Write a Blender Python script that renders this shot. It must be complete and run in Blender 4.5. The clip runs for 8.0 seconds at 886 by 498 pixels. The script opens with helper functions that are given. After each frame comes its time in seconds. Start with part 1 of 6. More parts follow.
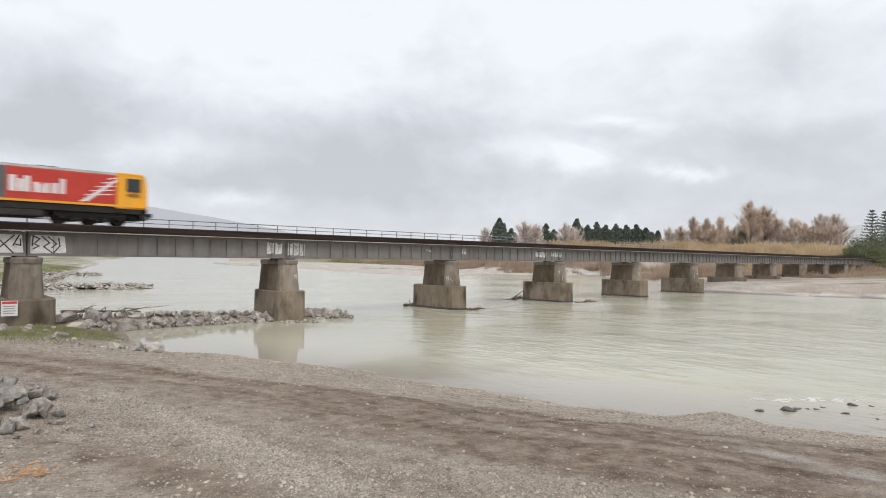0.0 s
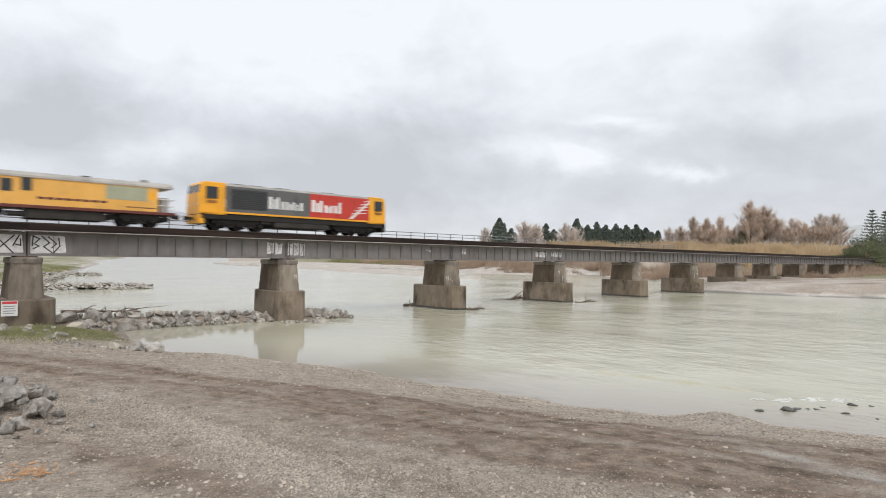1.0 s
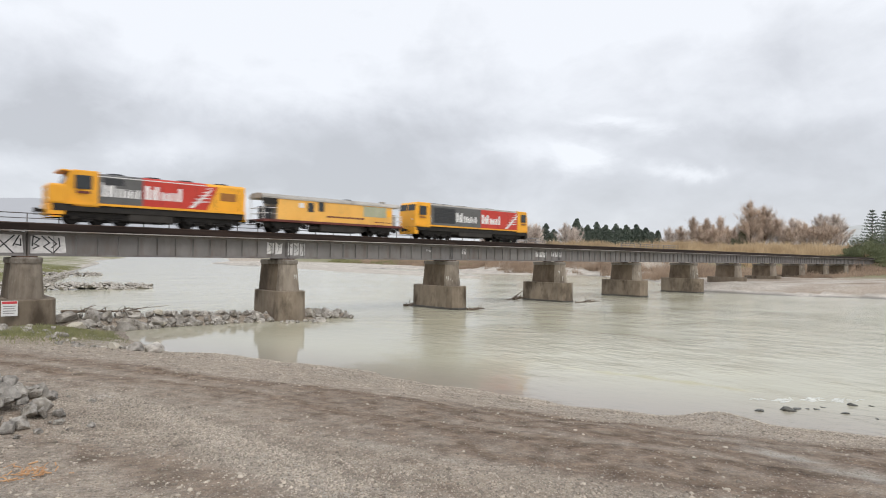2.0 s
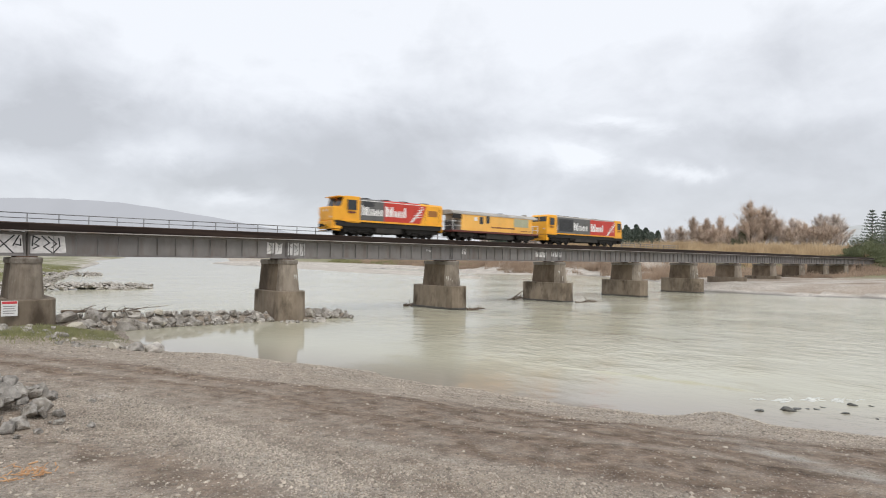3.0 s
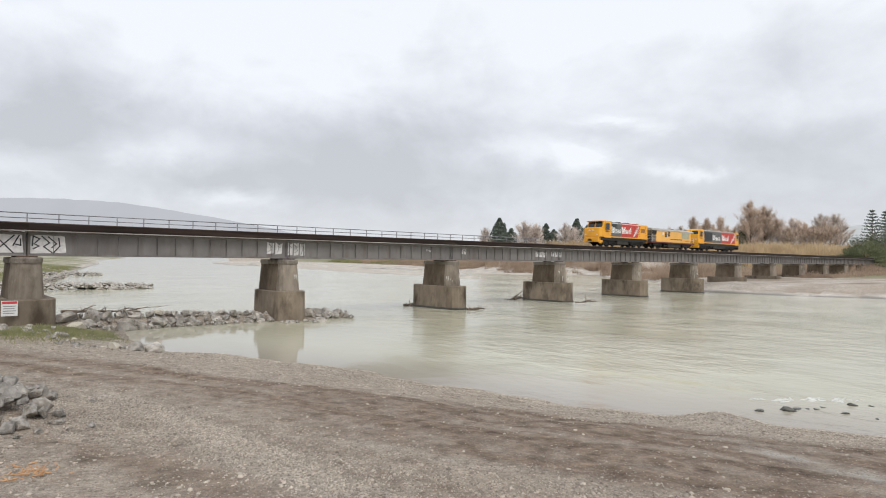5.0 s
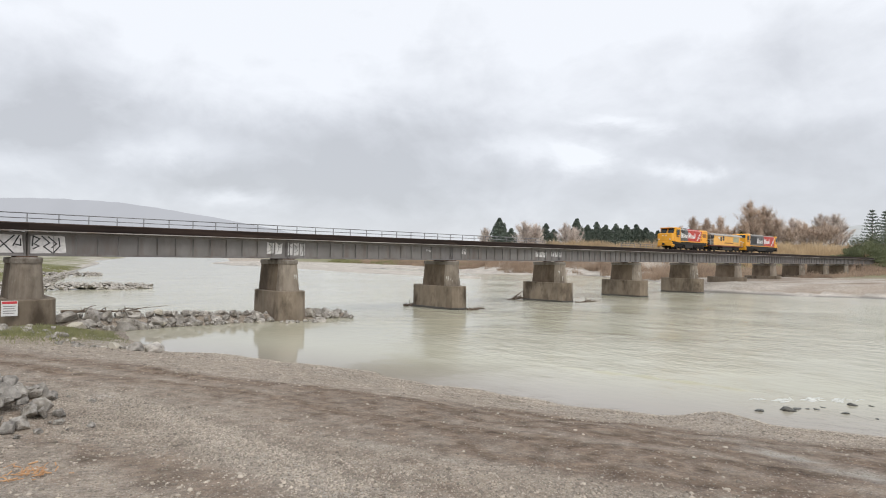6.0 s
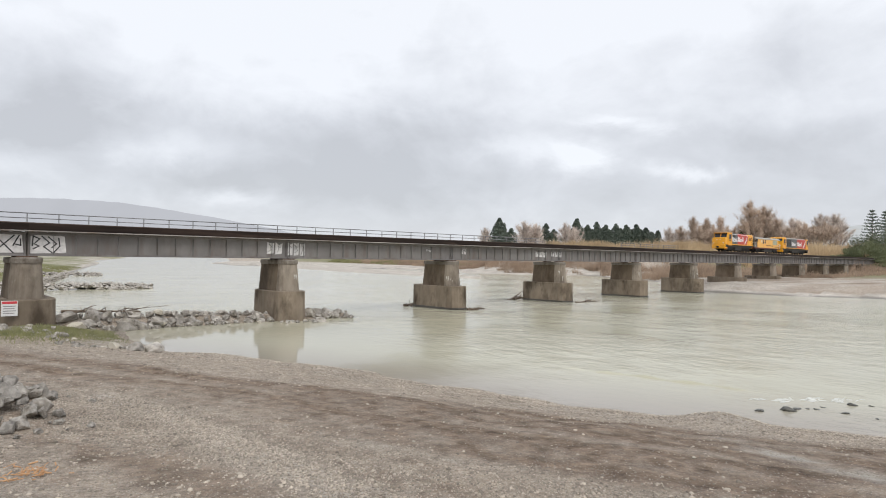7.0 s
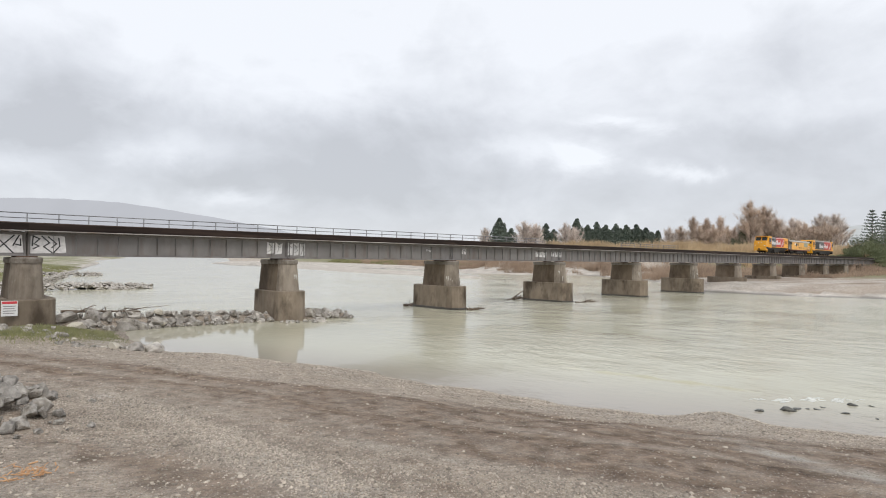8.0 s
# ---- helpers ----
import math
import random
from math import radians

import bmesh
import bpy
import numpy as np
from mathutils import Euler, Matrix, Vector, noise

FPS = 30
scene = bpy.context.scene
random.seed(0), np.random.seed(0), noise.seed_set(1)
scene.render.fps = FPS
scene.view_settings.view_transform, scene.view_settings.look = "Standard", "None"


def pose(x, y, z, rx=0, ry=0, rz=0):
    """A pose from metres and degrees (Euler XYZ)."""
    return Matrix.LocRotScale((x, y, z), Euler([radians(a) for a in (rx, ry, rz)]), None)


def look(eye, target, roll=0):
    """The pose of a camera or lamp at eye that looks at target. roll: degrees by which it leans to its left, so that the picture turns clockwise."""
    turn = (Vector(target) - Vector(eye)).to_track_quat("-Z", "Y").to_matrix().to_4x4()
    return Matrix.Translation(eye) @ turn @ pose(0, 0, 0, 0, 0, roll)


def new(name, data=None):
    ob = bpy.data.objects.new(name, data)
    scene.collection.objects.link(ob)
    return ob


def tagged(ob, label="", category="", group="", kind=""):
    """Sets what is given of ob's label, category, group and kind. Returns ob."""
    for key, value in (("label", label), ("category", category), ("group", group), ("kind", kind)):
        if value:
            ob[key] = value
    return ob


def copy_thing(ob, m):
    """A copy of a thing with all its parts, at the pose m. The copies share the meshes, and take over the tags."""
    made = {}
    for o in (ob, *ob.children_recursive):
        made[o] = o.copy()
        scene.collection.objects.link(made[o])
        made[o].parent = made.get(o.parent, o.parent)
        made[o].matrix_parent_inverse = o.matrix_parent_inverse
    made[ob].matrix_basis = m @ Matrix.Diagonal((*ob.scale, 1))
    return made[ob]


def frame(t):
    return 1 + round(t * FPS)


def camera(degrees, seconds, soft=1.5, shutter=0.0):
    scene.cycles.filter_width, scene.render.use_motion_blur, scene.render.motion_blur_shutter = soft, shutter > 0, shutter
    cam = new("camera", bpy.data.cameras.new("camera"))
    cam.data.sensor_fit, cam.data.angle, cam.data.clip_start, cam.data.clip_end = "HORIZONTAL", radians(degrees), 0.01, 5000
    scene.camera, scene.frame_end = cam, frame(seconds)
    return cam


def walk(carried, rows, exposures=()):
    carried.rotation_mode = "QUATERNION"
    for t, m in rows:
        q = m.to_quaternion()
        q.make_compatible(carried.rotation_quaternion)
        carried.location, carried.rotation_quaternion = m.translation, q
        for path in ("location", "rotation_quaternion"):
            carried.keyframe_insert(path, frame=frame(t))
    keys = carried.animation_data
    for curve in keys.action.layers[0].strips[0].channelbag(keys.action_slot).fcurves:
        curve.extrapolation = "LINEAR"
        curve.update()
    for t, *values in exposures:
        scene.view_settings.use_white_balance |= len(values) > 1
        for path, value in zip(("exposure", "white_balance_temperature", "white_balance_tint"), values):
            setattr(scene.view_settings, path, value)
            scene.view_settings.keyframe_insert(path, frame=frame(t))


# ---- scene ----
# ---- camera: stands still on the gravel bank ----
HEIGHT = 5.2
cam = camera(73.7, 8.0, soft=1.0, shutter=0.5)
EYE_POSE = Matrix.Translation((0, 0, HEIGHT)) @ pose(0, 0, 0, 0, 0, 47.98 - 90) @ pose(0, 0, 0, 90.95) @ pose(0, 0, 0, 0, 0, 0.7)
walk(cam, [(0.0, EYE_POSE), (8.0, EYE_POSE)], exposures=[(0.0, 0.12), (8.0, 0.12)])

# ---- light: overcast sky, weak wide sun ----
SUN_ELEVATION, SUN_AZIMUTH = radians(48), radians(250)
world = bpy.data.worlds.new("overcast_sky")
scene.world = world
world.use_nodes = True


def sky_nodes(nt):
    nt.nodes.clear()
    N, L = nt.nodes.new, nt.links.new

    def math_node(op, a, b=None, clamp=False):
        n = N("ShaderNodeMath")
        n.operation, n.use_clamp = op, clamp
        for i, v in enumerate((a, b)):
            if v is None:
                continue
            if isinstance(v, (int, float)):
                n.inputs[i].default_value = v
            else:
                L(v, n.inputs[i])
        return n.outputs[0]

    out = N("ShaderNodeOutputWorld")
    sky = N("ShaderNodeTexSky")
    sky.sky_type, sky.sun_disc = "NISHITA", False
    sky.sun_elevation, sky.sun_rotation = SUN_ELEVATION, radians(90) - SUN_AZIMUTH
    blue = N("ShaderNodeBackground")
    blue.inputs[1].default_value = 0.12
    L(sky.outputs[0], blue.inputs[0])
    co = N("ShaderNodeTexCoord")
    turn = N("ShaderNodeVectorRotate")
    turn.rotation_type = "Z_AXIS"
    turn.inputs["Angle"].default_value = radians(-48)
    L(co.outputs["Generated"], turn.inputs["Vector"])

    def cloud_noise(scale, detail, rough, dist, squash, off):
        mp = N("ShaderNodeMapping")
        mp.inputs["Location"].default_value = (off, off * 0.7, off * 0.3)
        mp.inputs["Scale"].default_value = (1, 1, squash)
        L(turn.outputs[0], mp.inputs[0])
        nz = N("ShaderNodeTexNoise")
        nz.inputs["Scale"].default_value = scale
        nz.inputs["Detail"].default_value = detail
        nz.inputs["Roughness"].default_value = rough
        nz.inputs["Distortion"].default_value = dist
        L(mp.outputs[0], nz.inputs[0])
        return nz

    # ragged edges: the direction is stirred before the cloud masses are laid in
    stir = N("ShaderNodeVectorMath")
    stir.operation = "MULTIPLY_ADD"
    L(cloud_noise(5.0, 6, 0.6, 0.3, 1.6, 2.3).outputs["Color"], stir.inputs[0])
    stir.inputs[1].default_value = (0.0, 0.24, 0.12)
    base = N("ShaderNodeVectorMath")
    base.operation = "SUBTRACT"
    L(turn.outputs[0], base.inputs[0])
    base.inputs[1].default_value = (0.0, 0.12, 0.06)
    L(base.outputs[0], stir.inputs[2])
    sep = N("ShaderNodeSeparateXYZ")
    L(stir.outputs[0], sep.inputs[0])
    ahead = math_node("MAXIMUM", sep.outputs[0], 0.25)
    side = math_node("DIVIDE", math_node("MULTIPLY", sep.outputs[1], -1.0), ahead)
    rise = math_node("DIVIDE", sep.outputs[2], ahead)
    # thin bright deck overhead, heavier towards the horizon
    deck = N("ShaderNodeValToRGB")
    deck.color_ramp.interpolation = "EASE"
    d = deck.color_ramp.elements
    d[0].position, d[0].color = 0.0, (0.46, 0.46, 0.46, 1)
    d[1].position, d[1].color = 0.40, (1.08, 1.08, 1.08, 1)
    for at, tone in ((0.10, 0.40), (0.20, 0.54), (0.29, 0.88)):
        d.new(at).color = (tone, tone, tone, 1)
    L(rise, deck.inputs[0])
    cloud = deck.outputs[0]
    # cloud masses and breaks: bearing, height, half width, half height, weight
    for u, v, a, b, w in ((-0.68, 0.23, 0.17, 0.10, -0.40), (-0.17, 0.185, 0.26, 0.055, -0.26), (-0.40, 0.13, 0.14, 0.03, -0.20), (-0.35, 0.105, 0.08, 0.022, 0.38), (-0.53, 0.175, 0.15, 0.022, 0.16),
                          (0.11, 0.19, 0.10, 0.022, 0.20), (0.22, 0.165, 0.05, 0.022, 0.46), (0.29, 0.24, 0.06, 0.014, 0.34), (0.38, 0.145, 0.06, 0.013, 0.34), (0.50, 0.20, 0.26, 0.11, -0.22),
                          (0.54, 0.36, 0.30, 0.07, -0.22), (-0.72, 0.15, 0.10, 0.03, 0.22), (0.02, 0.11, 0.26, 0.035, -0.14), (-0.62, 0.375, 0.07, 0.03, -0.12)):
        p = math_node("POWER", math_node("ABSOLUTE", math_node("DIVIDE", math_node("SUBTRACT", side, u), a)), 2.0)
        q = math_node("POWER", math_node("ABSOLUTE", math_node("DIVIDE", math_node("SUBTRACT", rise, v), b)), 2.0)
        g = math_node("POWER", 2.718, math_node("MULTIPLY", math_node("ADD", p, q), -1.0))
        cloud = math_node("ADD", cloud, math_node("MULTIPLY", g, 1.45 * w))
    for args, w in (((3.2, 7, 0.55, 0.4, 1.7, 5.1), 1.15), ((9.0, 7, 0.58, 0.3, 1.8, 1.7), 0.62)):
        n = cloud_noise(*args).outputs[0]
        cloud = math_node("ADD", cloud, math_node("MULTIPLY", math_node("SUBTRACT", n, 0.5), w))
    ramp = N("ShaderNodeValToRGB")
    e = ramp.color_ramp.elements
    e[0].position, e[0].color = 0.05, (0.55, 0.565, 0.60, 1)
    e[1].position, e[1].color = 0.95, (0.875, 0.90, 0.95, 1)
    e.new(0.42).color = (0.665, 0.685, 0.73, 1)
    L(cloud, ramp.inputs[0])
    grey = N("ShaderNodeBackground")
    grey.inputs[1].default_value = 1.0
    L(ramp.outputs[0], grey.inputs[0])
    mix = N("ShaderNodeMixShader")
    mix.inputs[0].default_value = 0.93
    L(blue.outputs[0], mix.inputs[1])
    L(grey.outputs[0], mix.inputs[2])
    L(mix.outputs[0], out.inputs[0])


sky_nodes(world.node_tree)
sun = new("sun", bpy.data.lights.new("sun", "SUN"))
sun.data.energy, sun.data.angle, sun.data.color = 1.2, radians(24), (1.0, 0.96, 0.9)
SUN_WAY = Vector((math.cos(SUN_AZIMUTH) * math.cos(SUN_ELEVATION), math.sin(SUN_AZIMUTH) * math.cos(SUN_ELEVATION), math.sin(SUN_ELEVATION)))
sun.matrix_world = look(SUN_WAY * 400, (0, 0, 0))


# ---- materials ----
def surf(name, low, high, scale=2.0, rough=0.7, metal=0.0, bump=0.3, bscale=None, stain=None, stain_scale=0.5, stain_amount=0.5, stretch=(1, 1, 1), rnd=0.0, spec=0.5, world_space=False, blotch=0.12, island=0.0, bdist=0.02, streak=None, streak_amount=0.7):
    """A worn surface: two colours in grain, wide blotches, an optional stain and fine relief."""
    m = bpy.data.materials.new(name)
    m.use_nodes = True
    nt = m.node_tree
    N, L = nt.nodes.new, nt.links.new
    b = nt.nodes["Principled BSDF"]
    if world_space:
        co = N("ShaderNodeNewGeometry").outputs["Position"]
    else:
        co = N("ShaderNodeTexCoord").outputs["Object"]
    mp = N("ShaderNodeMapping")
    mp.inputs["Scale"].default_value = stretch
    L(co, mp.inputs[0])
    info = N("ShaderNodeObjectInfo")
    if not world_space:
        add = N("ShaderNodeVectorMath")
        add.operation = "MULTIPLY_ADD"
        L(info.outputs["Random"], add.inputs[0])
        add.inputs[1].default_value = (37, 53, 71)
        L(mp.outputs[0], add.inputs[2])
        src = add.outputs[0]
    else:
        src = mp.outputs[0]

    def noise_at(sc, detail=6, rg=0.6):
        n = N("ShaderNodeTexNoise")
        n.inputs["Scale"].default_value, n.inputs["Detail"].default_value, n.inputs["Roughness"].default_value = sc, detail, rg
        L(src, n.inputs[0])
        return n.outputs[0]

    def spread(val, lo, hi):
        r = N("ShaderNodeMapRange")
        r.inputs[1].default_value, r.inputs[2].default_value = lo, hi
        L(val, r.inputs[0])
        return r.outputs[0]

    def mixed(fac, a, c):
        x = N("ShaderNodeMix")
        x.data_type = "RGBA"
        if isinstance(fac, float):
            x.inputs[0].default_value = fac
        else:
            L(fac, x.inputs[0])
        for i, v in ((6, a), (7, c)):
            if isinstance(v, tuple):
                x.inputs[i].default_value = (*v, 1)
            else:
                L(v, x.inputs[i])
        return x.outputs[2]

    col = mixed(spread(noise_at(scale), 0.3, 0.7), low, high)
    hsv = N("ShaderNodeHueSaturation")
    L(col, hsv.inputs["Color"])
    wide = spread(noise_at(scale * 0.13, 3), 0.3, 0.7)
    val = N("ShaderNodeMath")
    val.operation = "MULTIPLY_ADD"
    L(wide, val.inputs[0])
    val.inputs[1].default_value, val.inputs[2].default_value = 2 * blotch, 1 - blotch
    v = val.outputs[0]
    if rnd:
        r = N("ShaderNodeMath")
        r.operation = "MULTIPLY_ADD"
        L(info.outputs["Random"], r.inputs[0])
        r.inputs[1].default_value = rnd
        L(v, r.inputs[2])
        v = r.outputs[0]
    if island:
        g = N("ShaderNodeNewGeometry")
        r = N("ShaderNodeMath")
        r.operation = "MULTIPLY_ADD"
        L(g.outputs["Random Per Island"], r.inputs[0])
        r.inputs[1].default_value = island
        L(v, r.inputs[2])
        v = r.outputs[0]
    L(v, hsv.inputs["Value"])
    col = hsv.outputs[0]
    if stain:
        f = spread(noise_at(stain_scale, 5, 0.65), 0.5, 0.68)
        k = N("ShaderNodeMath")
        k.operation = "MULTIPLY"
        L(f, k.inputs[0])
        k.inputs[1].default_value = stain_amount
        col = mixed(k.outputs[0], col, stain)
    if streak:
        # run-down marks: dark first, then pale, in narrow upright bands
        for k, (tone, lo, hi) in enumerate(streak):
            sm = N("ShaderNodeMapping")
            sm.inputs["Scale"].default_value = (0.9, 0.9, 0.16)
            sm.inputs["Location"].default_value = (11.0 * k, 5.0 * k, 0)
            L(co, sm.inputs[0])
            ob = N("ShaderNodeVectorMath")
            ob.operation = "MULTIPLY_ADD"
            L(info.outputs["Random"], ob.inputs[0])
            ob.inputs[1].default_value = (91, 57, 3)
            L(sm.outputs[0], ob.inputs[2])
            n = N("ShaderNodeTexNoise")
            n.inputs["Scale"].default_value, n.inputs["Detail"].default_value, n.inputs["Roughness"].default_value = 1.6, 6, 0.6
            L(ob.outputs[0], n.inputs[0])
            k2 = N("ShaderNodeMath")
            k2.operation = "MULTIPLY"
            L(spread(n.outputs[0], lo, hi), k2.inputs[0])
            k2.inputs[1].default_value = streak_amount
            col = mixed(k2.outputs[0], col, tone)
    L(col, b.inputs["Base Color"])
    rr = N("ShaderNodeMapRange")
    rr.inputs[3].default_value, rr.inputs[4].default_value = max(rough - 0.12, 0.03), min(rough + 0.12, 1)
    L(noise_at(scale * 1.7), rr.inputs[0])
    L(rr.outputs[0], b.inputs["Roughness"])
    b.inputs["Metallic"].default_value = metal
    b.inputs["Specular IOR Level"].default_value = spec
    if bump:
        bp = N("ShaderNodeBump")
        bp.inputs["Strength"].default_value, bp.inputs["Distance"].default_value = bump, bdist
        L(noise_at(bscale or scale * 4), bp.inputs["Height"])
        L(bp.outputs[0], b.inputs["Normal"])
    return m


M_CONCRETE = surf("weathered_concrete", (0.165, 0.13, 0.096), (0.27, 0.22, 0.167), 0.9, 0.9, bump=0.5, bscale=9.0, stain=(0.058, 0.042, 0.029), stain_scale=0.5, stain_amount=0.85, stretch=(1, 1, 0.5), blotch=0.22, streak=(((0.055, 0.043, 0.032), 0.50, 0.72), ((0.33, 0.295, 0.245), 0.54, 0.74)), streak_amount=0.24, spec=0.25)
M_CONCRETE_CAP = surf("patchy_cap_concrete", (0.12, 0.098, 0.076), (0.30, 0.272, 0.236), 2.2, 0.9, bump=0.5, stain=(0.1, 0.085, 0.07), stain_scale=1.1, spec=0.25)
# brown stains, with the shade under the deck painted into the darker tone
M_CONCRETE_SHADED = surf("shaded_stained_concrete", (0.10, 0.074, 0.051), (0.185, 0.142, 0.102), 0.9, 0.9, bump=0.5, bscale=9.0, stain=(0.05, 0.036, 0.025), stain_scale=0.5, stain_amount=0.7, stretch=(1, 1, 0.5), blotch=0.2, streak=(((0.05, 0.038, 0.028), 0.50, 0.72), ((0.25, 0.21, 0.165), 0.58, 0.74)), streak_amount=0.35, spec=0.25)
# lighter copy for the washed end, with the open light put into its colour
M_CONCRETE_END = surf("rain_washed_lit_concrete", (0.215, 0.178, 0.14), (0.325, 0.28, 0.228), 0.9, 0.9, bump=0.5, bscale=9.0, stain=(0.085, 0.066, 0.05), stain_scale=0.7, stain_amount=0.7, stretch=(1, 1, 0.5), blotch=0.2, streak=(((0.08, 0.064, 0.05), 0.52, 0.72), ((0.52, 0.485, 0.43), 0.60, 0.72)), streak_amount=0.6, spec=0.25)
M_LIME = surf("white_lime_runs", (0.50, 0.47, 0.42), (0.66, 0.63, 0.58), 3.0, 0.9, bump=0.3)
M_WATERLINE = surf("dark_wet_concrete", (0.03, 0.027, 0.02), (0.06, 0.05, 0.038), 2.0, 0.5, bump=0.6)
M_STEEL = surf("grey_painted_steel", (0.160, 0.148, 0.141), (0.218, 0.203, 0.195), 0.9, 0.6, bump=0.15, stain=(0.13, 0.105, 0.09), stain_scale=0.6, stain_amount=0.6, stretch=(1, 1, 0.4), streak=(((0.135, 0.098, 0.078), 0.52, 0.68), ((0.30, 0.29, 0.28), 0.60, 0.74)), streak_amount=0.55)
M_STEEL_EDGE = surf("grimy_steel_angle", (0.155, 0.146, 0.14), (0.215, 0.205, 0.197), 0.9, 0.65, bump=0.15, stain=(0.09, 0.06, 0.045), stain_scale=0.8)
M_FASCIA = surf("dark_brown_fascia_timber", (0.011, 0.007, 0.0055), (0.03, 0.019, 0.015), 0.8, 0.85, spec=0.25, bump=0.5, stretch=(0.25, 1, 3), stain=(0.10, 0.065, 0.05), stain_scale=0.6, stain_amount=0.3)
M_FLANGE = surf("bleached_steel", (0.25, 0.23, 0.21), (0.42, 0.39, 0.36), 1.2, 0.65, bump=0.2, stain=(0.17, 0.11, 0.075), stain_scale=0.9, stain_amount=0.7)
M_RUST = surf("rusty_steel", (0.07, 0.042, 0.03), (0.14, 0.085, 0.06), 3.0, 0.75, metal=0.2, bump=0.4)
M_TIMBER = surf("dark_creosoted_timber", (0.030, 0.021, 0.016), (0.066, 0.048, 0.038), 2.0, 0.85, bump=0.6, stretch=(1, 0.3, 3), rnd=0.5)
M_GALV = surf("dull_galvanised_steel", (0.22, 0.22, 0.225), (0.33, 0.33, 0.335), 3.0, 0.5, metal=0.4, bump=0.1)
M_ROCK = surf("grey_quarried_rock", (0.125, 0.113, 0.10), (0.43, 0.40, 0.36), 3.4, 0.9, bump=1.0, bdist=0.09, bscale=5.0, stain=(0.19, 0.16, 0.11), stain_scale=1.3, rnd=0.65, stain_amount=0.5, spec=0.25)
M_ROCK_PALE = surf("pale_limestone_rock", (0.42, 0.38, 0.31), (0.60, 0.55, 0.46), 2.6, 0.9, bump=0.8, stain=(0.25, 0.2, 0.14), stain_scale=1.3)
M_ROCK_WET = surf("wet_dark_rock", (0.05, 0.05, 0.043), (0.12, 0.115, 0.10), 2.6, 0.45, bump=0.8)
M_PEBBLE = surf("river_pebbles", (0.175, 0.15, 0.122), (0.255, 0.222, 0.186), 1.3, 0.9, bump=0.2, spec=0.25, world_space=True, blotch=0.2, island=1.7)
M_WOOD_DRIFT = surf("driftwood", (0.10, 0.075, 0.055), (0.22, 0.17, 0.13), 3.0, 0.9, bump=0.5)
M_SPLINTER = surf("fresh_orange_wood", (0.42, 0.22, 0.10), (0.60, 0.37, 0.2), 8.0, 0.85, bump=0.4)
M_BARK = surf("grey_brown_bark", (0.12, 0.09, 0.07), (0.22, 0.175, 0.14), 1.2, 0.9, bump=0.5)
M_TWIG = surf("bare_willow_twigs", (0.31, 0.232, 0.176), (0.47, 0.368, 0.29), 0.4, 0.9, bump=0.0, island=0.45, rnd=0.3)
M_TWIG_PALE = surf("pale_bare_twigs", (0.38, 0.315, 0.27), (0.54, 0.465, 0.41), 0.4, 0.9, bump=0.0, island=0.45, rnd=0.3)
M_PINE = surf("dark_pine_needles", (0.058, 0.074, 0.06), (0.125, 0.148, 0.115), 0.5, 0.85, bump=0.0, island=0.45, rnd=0.4)
M_EVERGREEN = surf("dark_evergreen_leaves", (0.048, 0.058, 0.032), (0.11, 0.122, 0.07), 0.5, 0.85, bump=0.0, island=0.45, rnd=0.3)
M_SHRUB = surf("olive_shrub_leaves", (0.07, 0.083, 0.04), (0.155, 0.168, 0.088), 0.5, 0.8, bump=0.0, island=0.45, rnd=0.3)
M_REED = surf("dry_tan_reeds", (0.27, 0.185, 0.10), (0.46, 0.34, 0.205), 0.10, 0.9, bump=0.0, island=0.45, world_space=True, blotch=0.2)
M_SCRUB = surf("brown_winter_scrub", (0.19, 0.13, 0.09), (0.34, 0.25, 0.175), 0.12, 0.9, bump=0.0, island=0.45, world_space=True, blotch=0.25)
M_GRASS = surf("bank_grass_blades", (0.10, 0.11, 0.042), (0.24, 0.225, 0.10), 1.5, 0.85, bump=0.0, island=0.45, world_space=True)
# rolling stock
M_YELLOW = surf("safety_yellow_paint", (0.80, 0.355, 0.016), (0.88, 0.41, 0.025), 0.8, 0.42, bump=0.03, stain=(0.45, 0.24, 0.05), stain_scale=0.9, stain_amount=0.25)
M_CREAM_YELLOW = surf("faded_yellow_paint", (0.76, 0.39, 0.075), (0.84, 0.46, 0.11), 0.8, 0.5, bump=0.03, stain=(0.45, 0.28, 0.1), stain_scale=0.9, stain_amount=0.3)
M_RED = surf("bright_red_paint", (0.47, 0.032, 0.02), (0.56, 0.046, 0.028), 0.8, 0.42, bump=0.03, blotch=0.06)
M_GREY = surf("mid_grey_paint", (0.095, 0.094, 0.092), (0.13, 0.128, 0.125), 0.8, 0.45, bump=0.03)
M_DARK = surf("charcoal_paint", (0.028, 0.029, 0.032), (0.045, 0.046, 0.05), 0.8, 0.55, bump=0.05)
M_WHITE = surf("white_paint", (0.72, 0.71, 0.70), (0.80, 0.79, 0.78), 1.5, 0.5, bump=0.02)
M_ROOF = surf("dusty_grey_roof", (0.33, 0.31, 0.28), (0.46, 0.43, 0.39), 1.0, 0.7, bump=0.1, stain=(0.15, 0.13, 0.11), stain_scale=0.6)
M_UNDER = surf("oily_black_running_gear", (0.008, 0.0068, 0.006), (0.026, 0.021, 0.017), 3.0, 0.6, metal=0.2, bump=0.3)
M_TANK = surf("dusty_black_tank", (0.018, 0.015, 0.013), (0.042, 0.036, 0.03), 1.5, 0.7, bump=0.2)
M_TYRE = surf("worn_wheel_steel", (0.014, 0.012, 0.011), (0.034, 0.03, 0.027), 3.0, 0.5, metal=0.7, bump=0.2)
